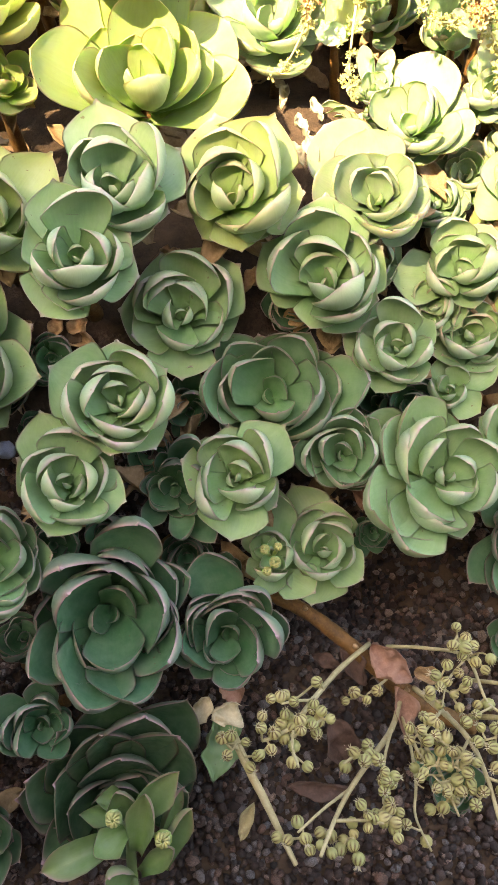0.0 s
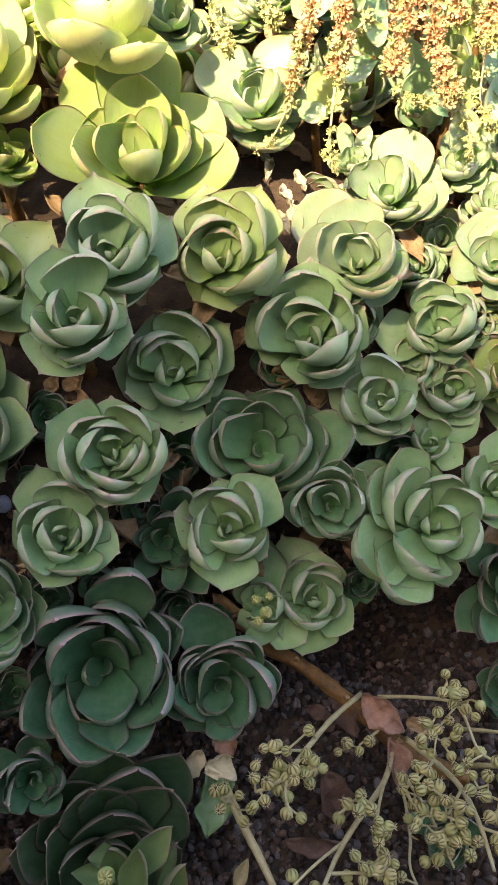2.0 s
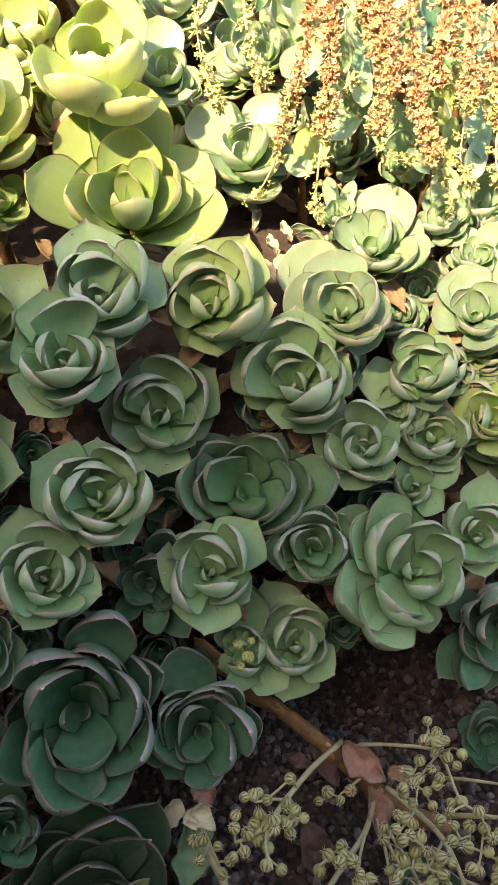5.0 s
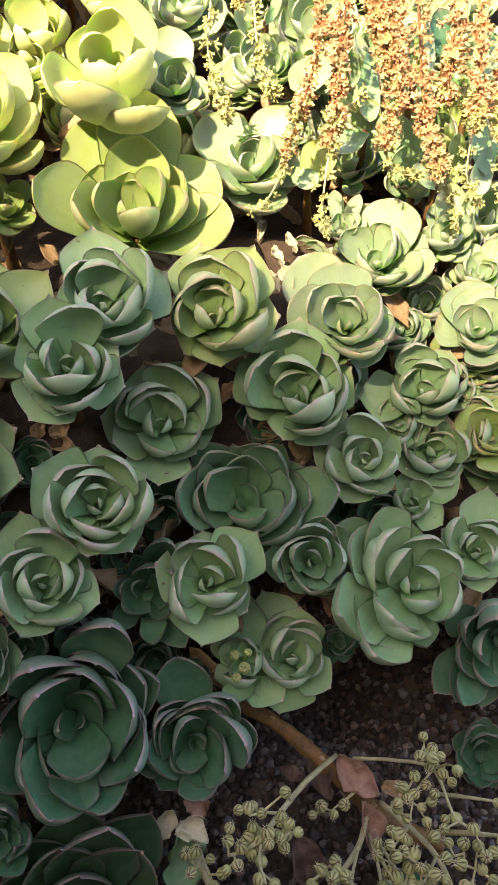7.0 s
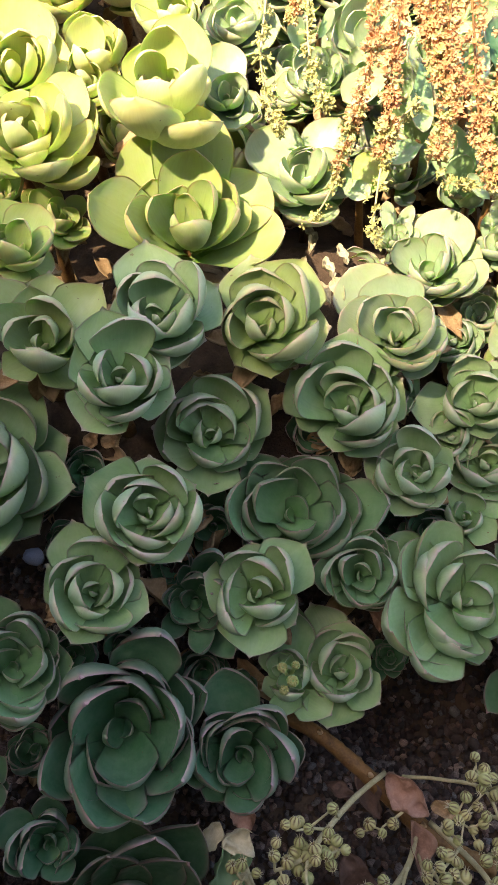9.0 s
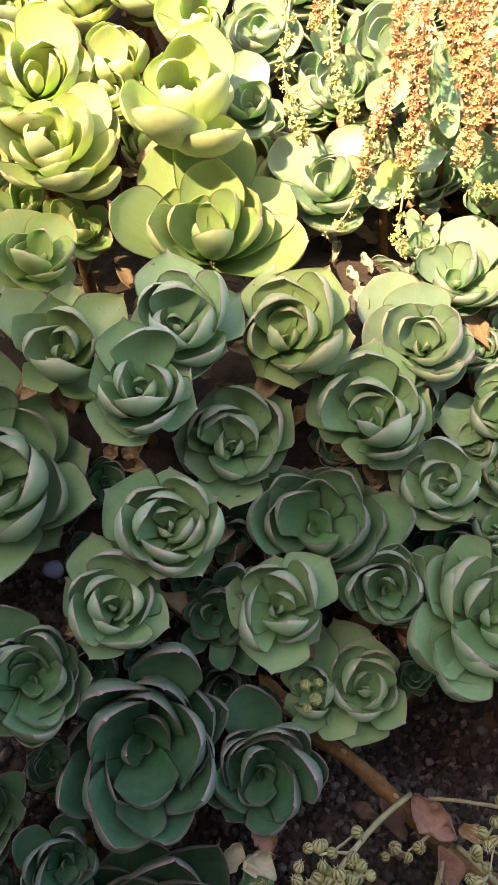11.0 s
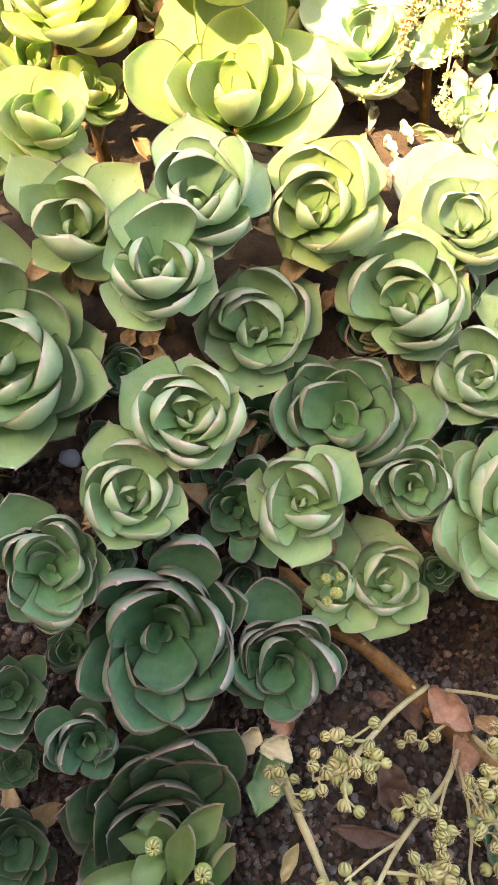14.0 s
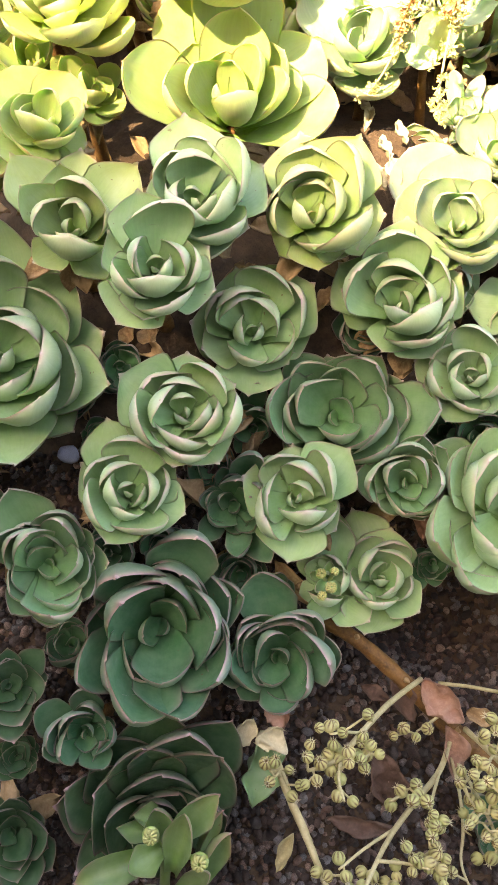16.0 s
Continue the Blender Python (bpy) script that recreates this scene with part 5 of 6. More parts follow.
dry_leaf_on([(0.1287, 0.1692, 0.0133), (0.1417, 0.1265, -0.0043)], 0.0258, DRYPINK, 'curled pinkish-brown dry leaf on the fallen stem')
dry_leaf_on([(0.1467, 0.1821, 0.0109), (0.1726, 0.1740, 0.0189)], 0.0171, DRY, 'curled pinkish-brown dry leaf on the fallen stem')
dry_leaf_on([(0.0826, 0.2055, 0.0062), (0.1061, 0.1743, -0.0069)], 0.0217, DRYDARK, 'dark brown withered leaf lying on gravel')
dry_leaf_on([(0.0773, 0.1535, -0.0329), (0.0896, 0.1112, -0.0528)], 0.0364, DRYDARK, 'dark brown withered leaf lying on gravel')
dry_leaf_on([(0.0356, 0.1006, -0.0595), (0.0973, 0.0944, -0.0568)], 0.0186, DRYDARK, 'dark brown withered leaf lying on gravel')
dry_leaf_on([(0.0587, 0.2011, -0.0031), (0.0845, 0.1923, -0.0086)], 0.0156, DRYDARK, 'dark brown withered leaf lying on gravel')
dry_leaf_on([(-0.0210, 0.1764, 0.0269), (-0.0072, 0.1564, 0.0079)], 0.0226, DRYPINK, 'curled pinkish-brown dry leaf on the fallen stem')
dry_leaf_on([(0.0975, 0.3283, 0.1023), (0.0999, 0.2986, 0.0967)], 0.0161, DRYPINK, 'curled pinkish-brown dry leaf on the fallen stem')
dry_leaf_on([(-0.0334, 0.1539, 0.0387), (-0.0511, 0.1318, 0.0314)], 0.0213, CREAM, 'creamy withered bract beside the pale stalk')
dry_leaf_on([(-0.0099, 0.1485, 0.0419), (-0.0293, 0.1330, 0.0452)], 0.0245, CREAM, 'creamy withered bract beside the pale stalk')
dry_leaf_on([(0.0042, 0.0756, 0.0222), (-0.0078, 0.0475, 0.0047)], 0.0127, STRAW, 'creamy withered bract beside the pale stalk')
dry_leaf_on([(-0.0212, 0.1475, 0.0218), (-0.0295, 0.0928, 0.0006)], 0.0347, LEAF['g'], 'green pointed leaf beside the pale stalk')
seed_stalk('dried straw flower stalk with round seed capsules above gravel', [(0.1067, 0.2034, 0.0243), (0.0751, 0.1722, 0.0567), (0.0498, 0.1411, 0.0827), (0.0337, 0.1192, 0.1014), (0.0197, 0.1108, 0.1026), (0.0096, 0.1066, 0.1065)], 0.0028, [[(0.0498, 0.1411, 0.0827), (0.0346, 0.1341, 0.1106), (0.0240, 0.1302, 0.1186)], [(0.0498, 0.1411, 0.0827), (0.0516, 0.1240, 0.1044), (0.0592, 0.1196, 0.1146)], [(0.0337, 0.1192, 0.1014), (0.0313, 0.1023, 0.1103), (0.0347, 0.0867, 0.1200)], [(0.0598, 0.1524, 0.0702), (0.0546, 0.1521, 0.0960)]], [(0.0230, 0.1351, 0.1191), (0.0331, 0.1326, 0.1151), (0.0269, 0.1248, 0.1091), (0.0471, 0.1286, 0.1084), (0.0536, 0.1266, 0.1114), (0.0317, 0.1170, 0.1016), (0.0087, 0.1134, 0.1179), (0.0185, 0.1120, 0.1080), (0.0445, 0.1205, 0.1034), (0.0497, 0.1124, 0.1044), (0.0262, 0.1097, 0.0975), (0.0161, 0.1003, 0.1079), (0.0331, 0.1037, 0.1027), (0.0316, 0.0928, 0.1005), (0.0430, 0.0912, 0.0933), (0.0597, 0.1210, 0.1114), (0.0376, 0.1120, 0.1173), (0.0492, 0.1424, 0.1321), (0.0466, 0.1159, 0.1143)])
seed_stalk('dried straw flower stalk with round seed capsules above gravel', [(0.1359, 0.1657, 0.0007), (0.1211, 0.1330, 0.0192), (0.0982, 0.1054, 0.0409), (0.0779, 0.0809, 0.0580), (0.0623, 0.0572, 0.0756), (0.0502, 0.0334, 0.0867)], 0.0030, [[(0.0982, 0.1054, 0.0409), (0.0835, 0.1033, 0.0655), (0.0717, 0.0964, 0.0742)], [(0.0779, 0.0809, 0.0580), (0.0560, 0.0661, 0.0682), (0.0354, 0.0494, 0.0772)], [(0.1211, 0.1330, 0.0192), (0.1068, 0.1026, 0.0521), (0.1000, 0.0698, 0.0705)], [(0.0623, 0.0572, 0.0756), (0.0828, 0.0572, 0.0756), (0.0964, 0.0542, 0.0867)]], [(0.0746, 0.0965, 0.0591), (0.0811, 0.1051, 0.0676), (0.0900, 0.1083, 0.0821), (0.0953, 0.0958, 0.0935), (0.0981, 0.0866, 0.1015), (0.1043, 0.0810, 0.0880), (0.0978, 0.0744, 0.0941), (0.0805, 0.0662, 0.0915), (0.0761, 0.0565, 0.0675), (0.0861, 0.0521, 0.0785), (0.0973, 0.0587, 0.0824), (0.1042, 0.0699, 0.0735), (0.1114, 0.0629, 0.0714), (0.1059, 0.0516, 0.0765), (0.0939, 0.0622, 0.0692), (0.0354, 0.0566, 0.0744), (0.0285, 0.0455, 0.0646), (0.0404, 0.0456, 0.0745), (0.0527, 0.0503, 0.0621), (0.0603, 0.0482, 0.0660), (0.0700, 0.0460, 0.0589), (0.0206, 0.0475, 0.0613), (0.0443, 0.0387, 0.0682), (0.0757, 0.0415, 0.0687), (0.0598, 0.0366, 0.0697)])
seed_stalk('short dried sprig with four seed capsules', [(0.1219, 0.1756, 0.0134), (0.1097, 0.1647, 0.0260), (0.1001, 0.1574, 0.0345)], 0.0016, [], [(0.0807, 0.1510, 0.0378), (0.0882, 0.1567, 0.0430), (0.0993, 0.1523, 0.0354), (0.1090, 0.1601, 0.0340)])
seed_stalk('thin white dried stalk with a small bract', [(0.1344, 0.1533, -0.0070), (0.1365, 0.1214, 0.0119), (0.1340, 0.0881, 0.0301), (0.1288, 0.0639, 0.0409), (0.1360, 0.0390, 0.0513)], 0.0018, [[(0.1340, 0.0881, 0.0301), (0.1378, 0.0835, 0.0402)]], [(0.1175, 0.0562, 0.0593), (0.1353, 0.0465, 0.0393)])
seed_stalk('dried straw flower stalk with round seed capsules above gravel', [(0.1369, 0.1515, -0.0082), (0.1464, 0.1184, 0.0231), (0.1519, 0.0919, 0.0454), (0.1596, 0.0622, 0.0528)], 0.0020, [[(0.1464, 0.1184, 0.0231), (0.1319, 0.1173, 0.0483)], [(0.1519, 0.0919, 0.0454), (0.1335, 0.0893, 0.0697)]], [(0.1335, 0.1202, 0.0794), (0.1236, 0.1134, 0.0757), (0.1446, 0.1148, 0.0661), (0.1472, 0.1232, 0.0783), (0.1389, 0.1009, 0.0678), (0.1342, 0.0904, 0.0578), (0.1469, 0.0845, 0.0495), (0.1494, 0.0955, 0.0698), (0.1584, 0.0778, 0.0397), (0.1588, 0.0865, 0.0649), (0.1515, 0.0697, 0.0393), (0.1640, 0.1065, 0.0603)])
seed_stalk('thick pale stalk with a few seed capsules', [(-0.0137, 0.1280, 0.0226), (-0.0010, 0.1010, 0.0252), (0.0129, 0.0763, 0.0227), (0.0234, 0.0559, 0.0229), (0.0364, 0.0312, 0.0204)], 0.0046, [[(-0.0073, 0.1158, 0.0214), (-0.0167, 0.1148, 0.0468)]], [(-0.0144, 0.1168, 0.0709), (-0.0027, 0.1152, 0.0540), (0.0065, 0.1047, 0.0562), (0.0007, 0.0976, 0.0473), (-0.0169, 0.1039, 0.0631), (-0.0212, 0.1156, 0.0696)])
seed_stalk('bushy dried flower stalk crowded with seed capsules', [(0.1235, 0.2033, 0.0177), (0.1529, 0.1936, 0.0441), (0.1779, 0.1772, 0.0728), (0.1882, 0.1410, 0.0761), (0.2034, 0.1244, 0.0916)], 0.0020, [[(0.1779, 0.1772, 0.0728), (0.1653, 0.1816, 0.1015), (0.1606, 0.1890, 0.1190)], [(0.1779, 0.1772, 0.0728), (0.1573, 0.1561, 0.0855), (0.1492, 0.1352, 0.0854)], [(0.1779, 0.1772, 0.0728), (0.1832, 0.1740, 0.0967), (0.1886, 0.1668, 0.1051)]], [(0.1605, 0.1878, 0.1184), (0.1716, 0.1853, 0.1008), (0.1578, 0.1756, 0.1105), (0.1772, 0.1785, 0.1007), (0.1686, 0.1723, 0.0932), (0.1794, 0.1685, 0.0906), (0.1881, 0.1676, 0.1024), (0.1544, 0.1639, 0.0999), (0.1458, 0.1577, 0.0925), (0.1651, 0.1605, 0.0890), (0.1477, 0.1484, 0.0953), (0.1616, 0.1462, 0.0807), (0.1502, 0.1394, 0.0754), (0.1662, 0.1376, 0.0730), (0.1752, 0.1298, 0.0852), (0.1898, 0.1401, 0.0728)])
seed_stalk('bushy dried flower stalk crowded with seed capsules', [(0.1467, 0.1703, 0.0036), (0.1629, 0.1454, 0.0269), (0.1766, 0.1184, 0.0490), (0.1844, 0.0888, 0.0564), (0.1866, 0.0580, 0.0631)], 0.0030, [[(0.1766, 0.1184, 0.0490), (0.1877, 0.1097, 0.0695), (0.2012, 0.1019, 0.0776)], [(0.1629, 0.1454, 0.0269), (0.1378, 0.1203, 0.0631)], [(0.1766, 0.1184, 0.0490), (0.1555, 0.0942, 0.0728)], [(0.1844, 0.0888, 0.0564), (0.2000, 0.0813, 0.0647)]], [(0.1925, 0.1262, 0.1013), (0.1866, 0.1185, 0.0912), (0.1993, 0.1180, 0.0853), (0.1443, 0.1238, 0.0826), (0.1305, 0.1174, 0.0906), (0.1518, 0.1145, 0.0767), (0.1358, 0.1113, 0.0825), (0.1534, 0.1035, 0.0825), (0.1730, 0.1096, 0.0862), (0.1833, 0.1055, 0.0865), (0.1711, 0.0958, 0.0825), (0.1647, 0.0891, 0.0769), (0.1525, 0.0946, 0.0691), (0.1388, 0.0994, 0.0657), (0.1285, 0.0861, 0.0748), (0.1404, 0.0791, 0.0727), (0.1555, 0.0848, 0.0568), (0.1618, 0.0785, 0.0623), (0.1778, 0.0781, 0.0647), (0.1863, 0.0927, 0.0773), (0.2019, 0.1040, 0.0769), (0.2093, 0.0943, 0.0660), (0.1950, 0.0728, 0.0603), (0.1711, 0.0698, 0.0592), (0.2078, 0.1121, 0.0932)])
seed_stalk('thin white dried stalk with a small bract', [(0.1864, 0.1707, 0.0298), (0.2005, 0.1598, 0.0619), (0.2205, 0.1506, 0.0821)], 0.0022, [], [(0.2254, 0.1515, 0.0740)])
seed_stalk('thin white dried stalk with a small bract', [(0.1805, 0.1365, 0.0473), (0.1967, 0.1307, 0.0696), (0.2200, 0.1234, 0.0910)], 0.0030, [], [(0.2145, 0.1187, 0.0978)])
dry_leaf_on([(0.0416, 0.5899, 0.2852), (0.0497, 0.5662, 0.2769)], 0.0128, CREAM, 'pale papery dry petals fallen on soil')
dry_leaf_on([(0.0491, 0.5638, 0.2819), (0.0606, 0.5386, 0.2726)], 0.0164, CREAM, 'pale papery dry petals fallen on soil')
dry_leaf_on([(0.0365, 0.5634, 0.2752), (0.0472, 0.5404, 0.2673)], 0.0146, CREAM, 'pale papery dry petals fallen on soil')
dry_leaf_on([(0.0563, 0.6174, 0.2830), (0.0639, 0.5882, 0.2777)], 0.0111, CREAM, 'pale papery dry petals fallen on soil')
dry_leaf_on([(0.0239, 0.6518, 0.2785), (0.0353, 0.6343, 0.2741)], 0.0094, CREAM, 'pale papery dry petals fallen on soil')
dry_leaf_on([(0.0355, 0.6445, 0.2739), (0.0286, 0.6190, 0.2710)], 0.0104, CREAM, 'pale papery dry petals fallen on soil')
dry_leaf_on([(0.0049, 0.4929, 0.2311), (0.0263, 0.4756, 0.2203)], 0.0175, DRY, 'curled tan dry leaf fallen under the rosettes')
dry_leaf_on([(0.0138, 0.4746, 0.2132), (-0.0038, 0.4583, 0.2030)], 0.0167, DRY, 'curled tan dry leaf fallen under the rosettes')
dry_leaf_on([(0.0180, 0.5021, 0.2304), (0.0080, 0.4817, 0.2241)], 0.0147, DRY, 'curled tan dry leaf fallen under the rosettes')
dry_leaf_on([(-0.0745, 0.4722, 0.2182), (-0.0598, 0.4863, 0.2270)], 0.0175, DRY, 'curled tan dry leaf fallen under the rosettes')
dry_leaf_on([(-0.0963, 0.4491, 0.2038), (-0.0820, 0.4675, 0.2152)], 0.0165, DRY, 'curled tan dry leaf fallen under the rosettes')
dry_leaf_on([(-0.1551, 0.4214, 0.1929), (-0.1380, 0.4307, 0.1987)], 0.0174, DRY, 'curled tan dry leaf fallen under the rosettes')
dry_leaf_on([(-0.1713, 0.4201, 0.1856), (-0.1626, 0.4380, 0.1968)], 0.0146, DRY, 'curled tan dry leaf fallen under the rosettes')
dry_leaf_on([(-0.1879, 0.4328, 0.1935), (-0.2021, 0.4191, 0.1850)], 0.0165, DRY, 'curled tan dry leaf fallen under the rosettes')
dry_leaf_on([(0.0473, 0.5073, 0.2271), (0.0372, 0.4931, 0.2183)], 0.0129, DRY, 'curled tan dry leaf fallen under the rosettes')
dry_leaf_on([(0.0806, 0.4269, 0.1769), (0.0654, 0.4154, 0.1697)], 0.0148, DRY, 'curled tan dry leaf fallen under the rosettes')
flower_stalk()
bud_cluster()
# broad-leaved shoots, and hanging flower spikes in the sun
leafy_shoot([((0.101, 0.755, 0.396), (0.056, 0.707, 0.385), 0.034, 'p'), ((0.126, 0.780, 0.406), (0.132, 0.767, 0.427), 0.028, 'p'), ((0.082, 0.786, 0.396), (0.070, 0.784, 0.425), 0.026, 'p')])
leafy_shoot([((0.133, 0.754, 0.398), (0.128, 0.680, 0.366), 0.024, 'g'), ((0.157, 0.724, 0.355), (0.122, 0.760, 0.414), 0.022, 'p'), ((0.116, 0.737, 0.369), (0.114, 0.740, 0.403), 0.024, 'p')])
leafy_shoot([((0.127, 0.681, 0.355), (0.094, 0.646, 0.354), 0.031, 'p'), ((0.128, 0.698, 0.343), (0.130, 0.702, 0.378), 0.031, 'o'), ((0.103, 0.694, 0.358), (0.104, 0.691, 0.387), 0.018, 'p')])
leafy_shoot([((0.182, 0.659, 0.313), (0.150, 0.691, 0.370), 0.041, 'g'), ((0.162, 0.655, 0.315), (0.167, 0.663, 0.354), 0.027, 'g'), ((0.150, 0.676, 0.332), (0.157, 0.676, 0.364), 0.020, 'p')])
leafy_shoot([((0.214, 0.768, 0.389), (0.197, 0.781, 0.431), 0.031, 'd'), ((0.193, 0.788, 0.418), (0.183, 0.729, 0.398), 0.019, 'p'), ((0.220, 0.750, 0.374), (0.231, 0.764, 0.418), 0.028, 'g')])
leafy_shoot([((0.179, 0.740, 0.382), (0.165, 0.742, 0.415), 0.020, 'p'), ((0.183, 0.774, 0.412), (0.173, 0.711, 0.389), 0.019, 'y')])
leafy_shoot([((0.236, 0.730, 0.384), (0.236, 0.644, 0.343), 0.022, 'g'), ((0.254, 0.678, 0.354), (0.233, 0.615, 0.331), 0.025, 'p'), ((0.251, 0.784, 0.412), (0.253, 0.721, 0.389), 0.028, 'g')])
leafy_shoot([((0.076, 0.660, 0.307), (0.088, 0.671, 0.349), 0.036, 's'), ((0.059, 0.673, 0.317), (0.081, 0.638, 0.321), 0.022, 'p')])
leafy_shoot([((0.198, 0.645, 0.322), (0.172, 0.636, 0.344), 0.022, 'p'), ((0.217, 0.654, 0.318), (0.216, 0.669, 0.363), 0.020, 'y')])
leafy_shoot([((0.031, 0.811, 0.400), (0.045, 0.800, 0.424), 0.026, 'g'), ((0.014, 0.802, 0.392), (0.001, 0.798, 0.419), 0.028, 'p')])
flower_spike([(0.0861, 0.7649, 0.4919), (0.0741, 0.7030, 0.4662), (0.0685, 0.6569, 0.4373), (0.0590, 0.6354, 0.3980), (0.0468, 0.6274, 0.3541)], 'o', 0.0085, 75, 'hanging spike of dense orange-brown dried florets')
flower_spike([(0.1113, 0.7656, 0.4923), (0.0960, 0.7015, 0.4717), (0.0879, 0.6574, 0.4377), (0.0879, 0.6245, 0.4041), (0.0860, 0.6156, 0.3727)], 'o', 0.0115, 95, 'hanging spike of dense orange-brown dried florets')
flower_spike([(0.1365, 0.7712, 0.4958), (0.1217, 0.7022, 0.4722), (0.1237, 0.6747, 0.4550), (0.1337, 0.6407, 0.4272)], 'o', 0.0150, 110, 'hanging spike of dense orange-brown dried florets')
flower_spike([(0.1668, 0.7720, 0.4963), (0.1372, 0.7026, 0.4724), (0.1347, 0.6525, 0.4411), (0.1360, 0.6185, 0.4134), (0.1291, 0.5989, 0.3882)], 'o', 0.0125, 110, 'hanging spike of dense orange-brown dried florets')
flower_spike([(0.1536, 0.7476, 0.4941), (0.1548, 0.6691, 0.4579), (0.1583, 0.6220, 0.4220), (0.1675, 0.5888, 0.3948), (0.1792, 0.5741, 0.3726)], 'o', 0.0120, 95, 'hanging spike of dense orange-brown dried florets')
flower_spike([(0.1882, 0.7534, 0.4976), (0.1860, 0.6881, 0.4698), (0.1828, 0.6387, 0.4389), (0.1788, 0.6198, 0.4142)], 'o', 0.0110, 85, 'hanging spike of dense orange-brown dried florets')
flower_spike([(0.2179, 0.7542, 0.4981), (0.2096, 0.6797, 0.4646), (0.2060, 0.6261, 0.4311), (0.2069, 0.6030, 0.4037)], 'o', 0.0110, 85, 'hanging spike of dense orange-brown dried florets')
flower_spike([(0.0009, 0.8202, 0.4745), (0.0047, 0.7702, 0.4562), (0.0005, 0.7399, 0.4374)], 'o', 0.0070, 40, 'hanging spike of dense orange-brown dried florets')
flower_spike([(0.0863, 0.6179, 0.3715), (0.0823, 0.5936, 0.3524), (0.0805, 0.5716, 0.3322), (0.0831, 0.5586, 0.3176)], 'p', 0.0085, 28, 'drooping pale yellow flower stem')
flower_spike([(-0.0207, 0.8052, 0.4781), (-0.0236, 0.7407, 0.4508), (-0.0255, 0.6920, 0.4204), (-0.0158, 0.6663, 0.3914), (-0.0034, 0.6569, 0.3725)], 'p', 0.0085, 55, 'drooping pale yellow flower stem')
flower_spike([(0.0185, 0.7725, 0.4837), (0.0143, 0.7148, 0.4606), (0.0172, 0.6726, 0.4342), (0.0247, 0.6575, 0.4118), (0.0385, 0.6536, 0.3964)], 'p', 0.0075, 45, 'drooping pale yellow flower stem')
flower_spike([(0.1168, 0.6509, 0.4077), (0.0966, 0.6436, 0.3902), (0.0786, 0.6266, 0.3666)], 'p', 0.0050, 14, 'drooping pale yellow flower stem')
flower_spike([(0.1317, 0.6103, 0.3823), (0.1418, 0.5991, 0.3623), (0.1697, 0.6062, 0.3538)], 'p', 0.0070, 22, 'drooping pale yellow flower stem')
flower_spike([(0.0496, 0.6297, 0.3529), (0.0436, 0.6246, 0.3329), (0.0317, 0.6156, 0.3143), (0.0163, 0.6106, 0.3047)], 'p', 0.0060, 18, 'drooping pale yellow flower stem')
flower_spike([(0.1827, 0.5850, 0.3665), (0.1995, 0.5889, 0.3430), (0.2079, 0.5766, 0.3223)], 'p', 0.0070, 18, 'drooping pale yellow flower stem')
flower_spike([(0.2519, 0.7789, 0.4877), (0.2401, 0.6977, 0.4499), (0.2311, 0.6422, 0.4152), (0.2370, 0.6180, 0.3871)], 'o', 0.0100, 70, 'hanging spike of dense orange-brown dried florets')
flower_spike([(0.2036, 0.6627, 0.4150), (0.2103, 0.6262, 0.3922), (0.2085, 0.5966, 0.3608), (0.2244, 0.5851, 0.3406)], 'p', 0.0090, 40, 'drooping pale yellow flower stem')
flower_spike([(0.2467, 0.6388, 0.3872), (0.2405, 0.5976, 0.3614), (0.2540, 0.5769, 0.3355)], 'p', 0.0090, 30, 'drooping pale yellow flower stem')
PEBBLE, SHRED = [(-0.1977, 0.3185, 0.1675), (0.0001, 0.2798, 0.1602)]


# ---------------------------------------------------------------- leaf litter and gravel
def litter():
    rng = random.Random(77)
    kinds = []
    for k in range(6):
        vs, fs = curl_sheet(rng.uniform(0.035, 0.055), rng.uniform(0.016, 0.026), k + 300, rng.uniform(0.3, 0.9), nu=8, nv=5)
        ob = mesh_object("dry_leaf", vs, fs, DRY)
        kinds.append(ob)
    for i in range(230):
        x, y = rng.uniform(-0.38, 0.36), rng.uniform(0.24, 1.0)
        if y < 0.33 and x > -0.02 or abs(x - 0.045) < 0.09 and abs(y - 0.60) < 0.08:
            continue
        m = pose(x, y, ground_z(x, y) + rng.uniform(0.006, 0.03), rng.uniform(-30, 45), rng.uniform(-35, 35), rng.uniform(0, 360))
        if i < 6:
            ob = kinds[i]
        else:
            ob = new("dry_leaf", kinds[i % 6].data)
        ob.matrix_basis = m
        tagged(ob, "curled tan dry leaf fallen under the rosettes", "leaf", "fallen dry leaves")


def stone_shape(seed, subdivisions=1):
    rng = random.Random(seed)
    bm = bmesh.new()
    bmesh.ops.create_icosphere(bm, subdivisions=subdivisions, radius=1.0)
    sx, sy, sz = rng.uniform(0.8, 1.2), rng.uniform(0.7, 1.0), rng.uniform(0.55, 0.85)
    for v in bm.verts:
        k = 1 + 0.30 * noise.noise(v.co * 1.3 + Vector((seed * 3.1, 0, 0)))
        v.co = Vector((v.co.x * sx, v.co.y * sy, v.co.z * sz)) * k * rng.uniform(0.9, 1.1)
    me = bpy.data.meshes.new("stone")
    bm.to_mesh(me)
    bm.free()
    me.materials.append(STONE)
    me.polygons.foreach_set("use_smooth", [True] * len(me.polygons))
    return me


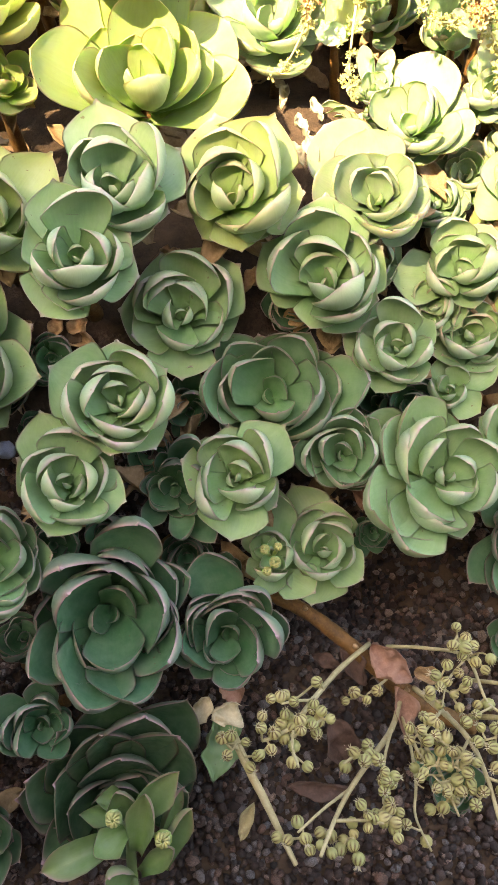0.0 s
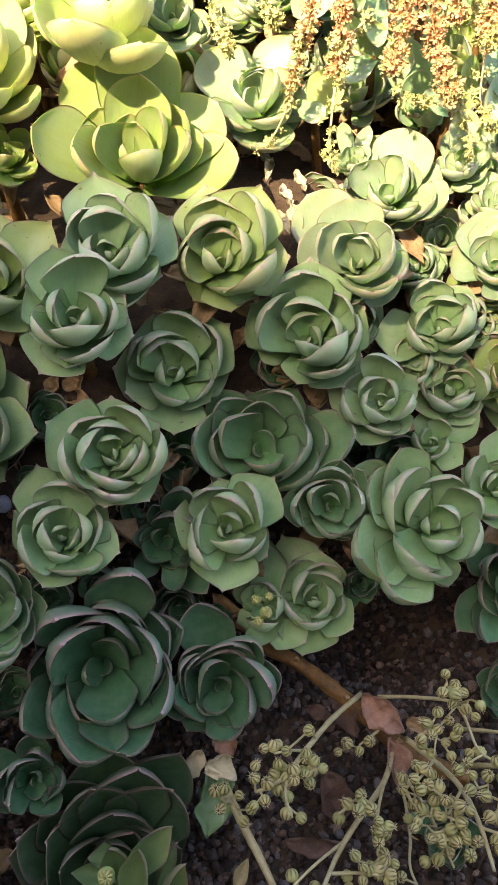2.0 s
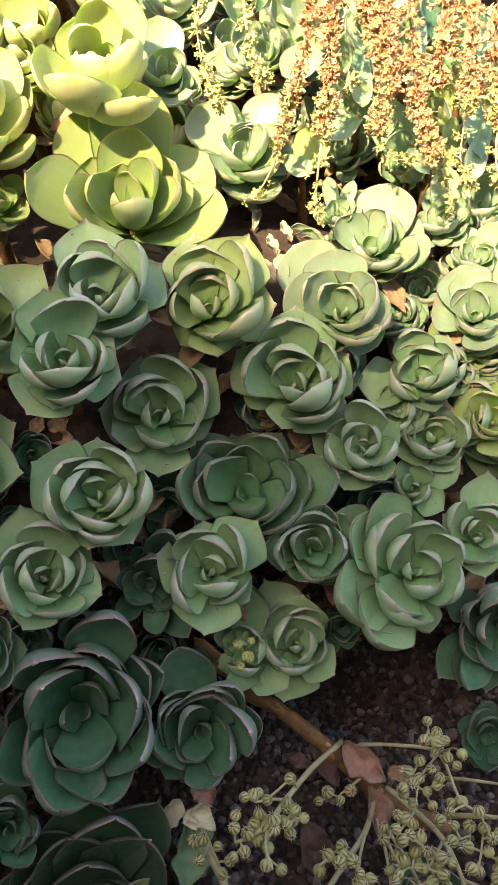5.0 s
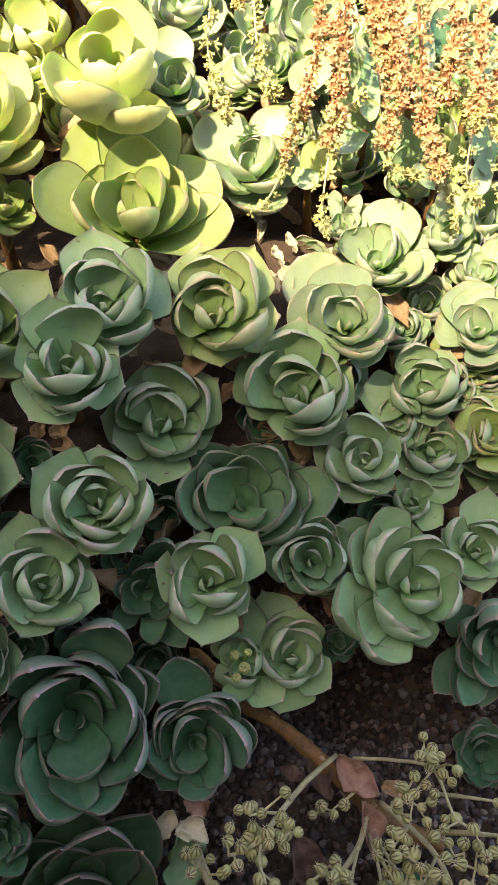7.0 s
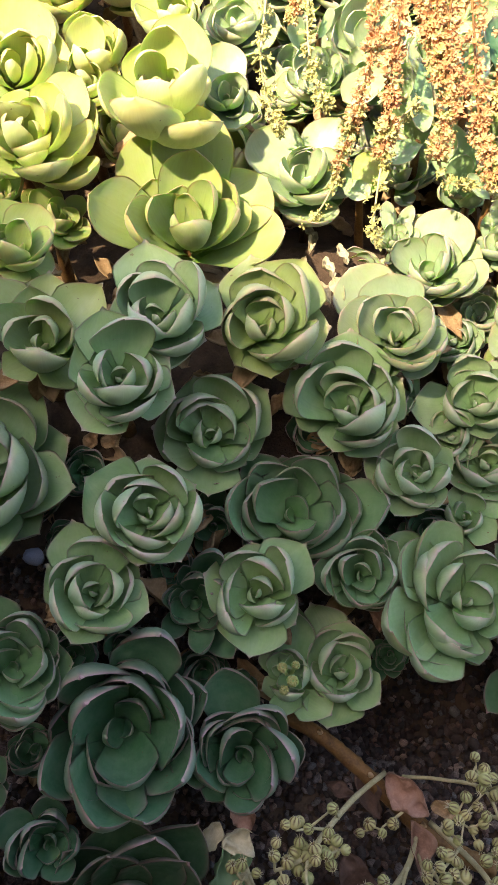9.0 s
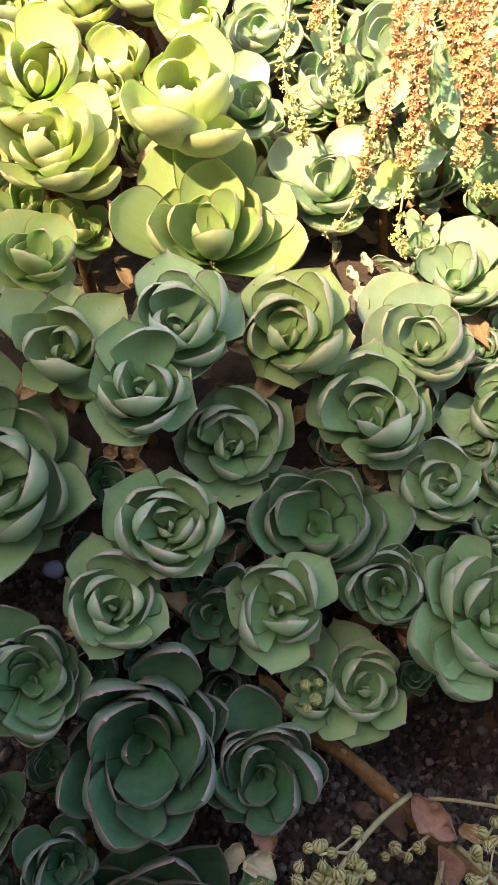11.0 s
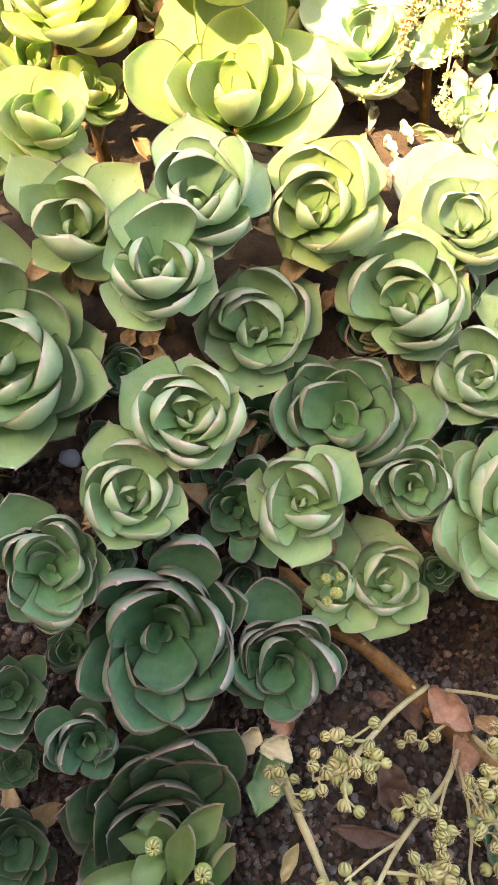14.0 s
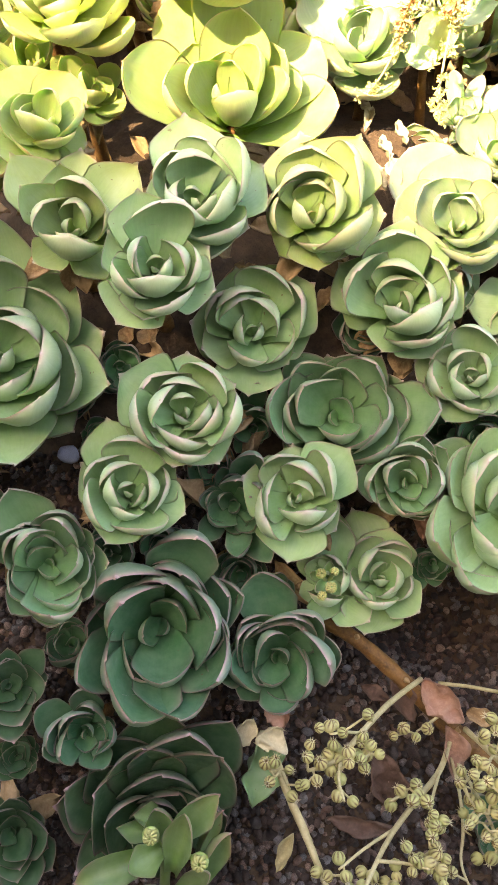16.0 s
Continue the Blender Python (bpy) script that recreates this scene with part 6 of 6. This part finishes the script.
def gravel():
    rng = random.Random(91)
    shapes = [stone_shape(k, 2 if k < 6 else 1) for k in range(10)]
    spots = []
    for _ in range(15000):
        x, y = rng.uniform(-0.34, 0.32), rng.uniform(-0.08, 0.36)
        r = rng.uniform(0.0028, 0.0054) if rng.random() < 0.94 else rng.uniform(0.0058, 0.0075)
        spots.append((x, y, ground_z(x, y) + 0.010 * noise.noise((x * 14, y * 14, 0.3)) + rng.uniform(0.3, 1.4) * r, r))
    near = [s for s in spots if -0.015 < s[0] < 0.10 and 0.06 < s[1] < 0.24][:300]
    keep = set(near)
    for x, y, z, r in near:
        share("stone", rng.choice(shapes), GROUND, Matrix.Translation((x, y, z)) @ Euler([rng.uniform(0, 6) for _ in range(3)]).to_matrix().to_4x4() @ Matrix.Diagonal((r, r, r, 1)))
    verts, faces = [], []
    for s in spots:
        if s in keep:
            continue
        x, y, z, r = s
        me = shapes[rng.randrange(6, 10)]
        m = np.array(Euler([rng.uniform(0, 6) for _ in range(3)]).to_matrix()) * r
        co = np.array([v.co for v in me.vertices]) @ m.T + (x, y, z)
        n = len(verts)
        verts += [tuple(c) for c in co]
        faces += [tuple(i + n for i in p.vertices) for p in me.polygons]
    ob = mesh_object("gravel", verts, faces, GRAVEL)
    tagged(ob, "loose dark reddish-brown volcanic gravel on the bed", "gravel", kind="stuff")


def gravel_material():
    m = Mat("gravel_mass", 0.8, 0.35)
    r = m.node("NewGeometry").outputs["Random Per Island"]
    tone = m.ramp(r, [(0.0, (0.027, 0.019, 0.016)), (0.3, (0.074, 0.040, 0.031)), (0.55, (0.061, 0.050, 0.049)),
                               (0.75, (0.220, 0.125, 0.092)), (0.9, (0.185, 0.184, 0.196)), (1.0, (0.392, 0.259, 0.200))])
    pores = m.noise(500.0, 4.0, 0.7)
    return m.done(m.mix(m.ramp(pores, [(0.4, (0.6, 0.6, 0.6)), (0.6, (0, 0, 0))]), tone, (0.03, 0.022, 0.02)), pores, 0.8, 0.002)


GRAVEL = gravel_material()


def bits():
    """A pale pebble between the rosettes and a shred of dry petal on a leaf."""
    chalk = plain("pale_pebble", (0.11, 0.125, 0.17), (0.24, 0.265, 0.34), 90, 0.85, 0.5, 0.002, 0)
    me = stone_shape(44, 2)
    me.materials.clear()
    me.materials.append(chalk)
    ob = new("pebble", me)
    ob.matrix_basis = Matrix.Translation(PEBBLE) @ Matrix.Diagonal((0.010, 0.009, 0.008, 1))
    tagged(ob, "pale bluish pebble among the brown litter", "stone")
    vs, fs = curl_sheet(0.012, 0.009, 5, 0.7, nu=6, nv=5)
    ob = mesh_object("petal_shred", vs, fs, plain("mauve_shred", (0.20, 0.14, 0.16), (0.30, 0.22, 0.24), 90, 0.8, 0.4, 0.001, 0))
    ob.matrix_basis = Matrix.Translation(SHRED) @ pose(0, 0, 0, 20, 15, 40)
    tagged(ob, "mauve shred of dry petal resting on a leaf", "leaf")


bits()
litter()
gravel()
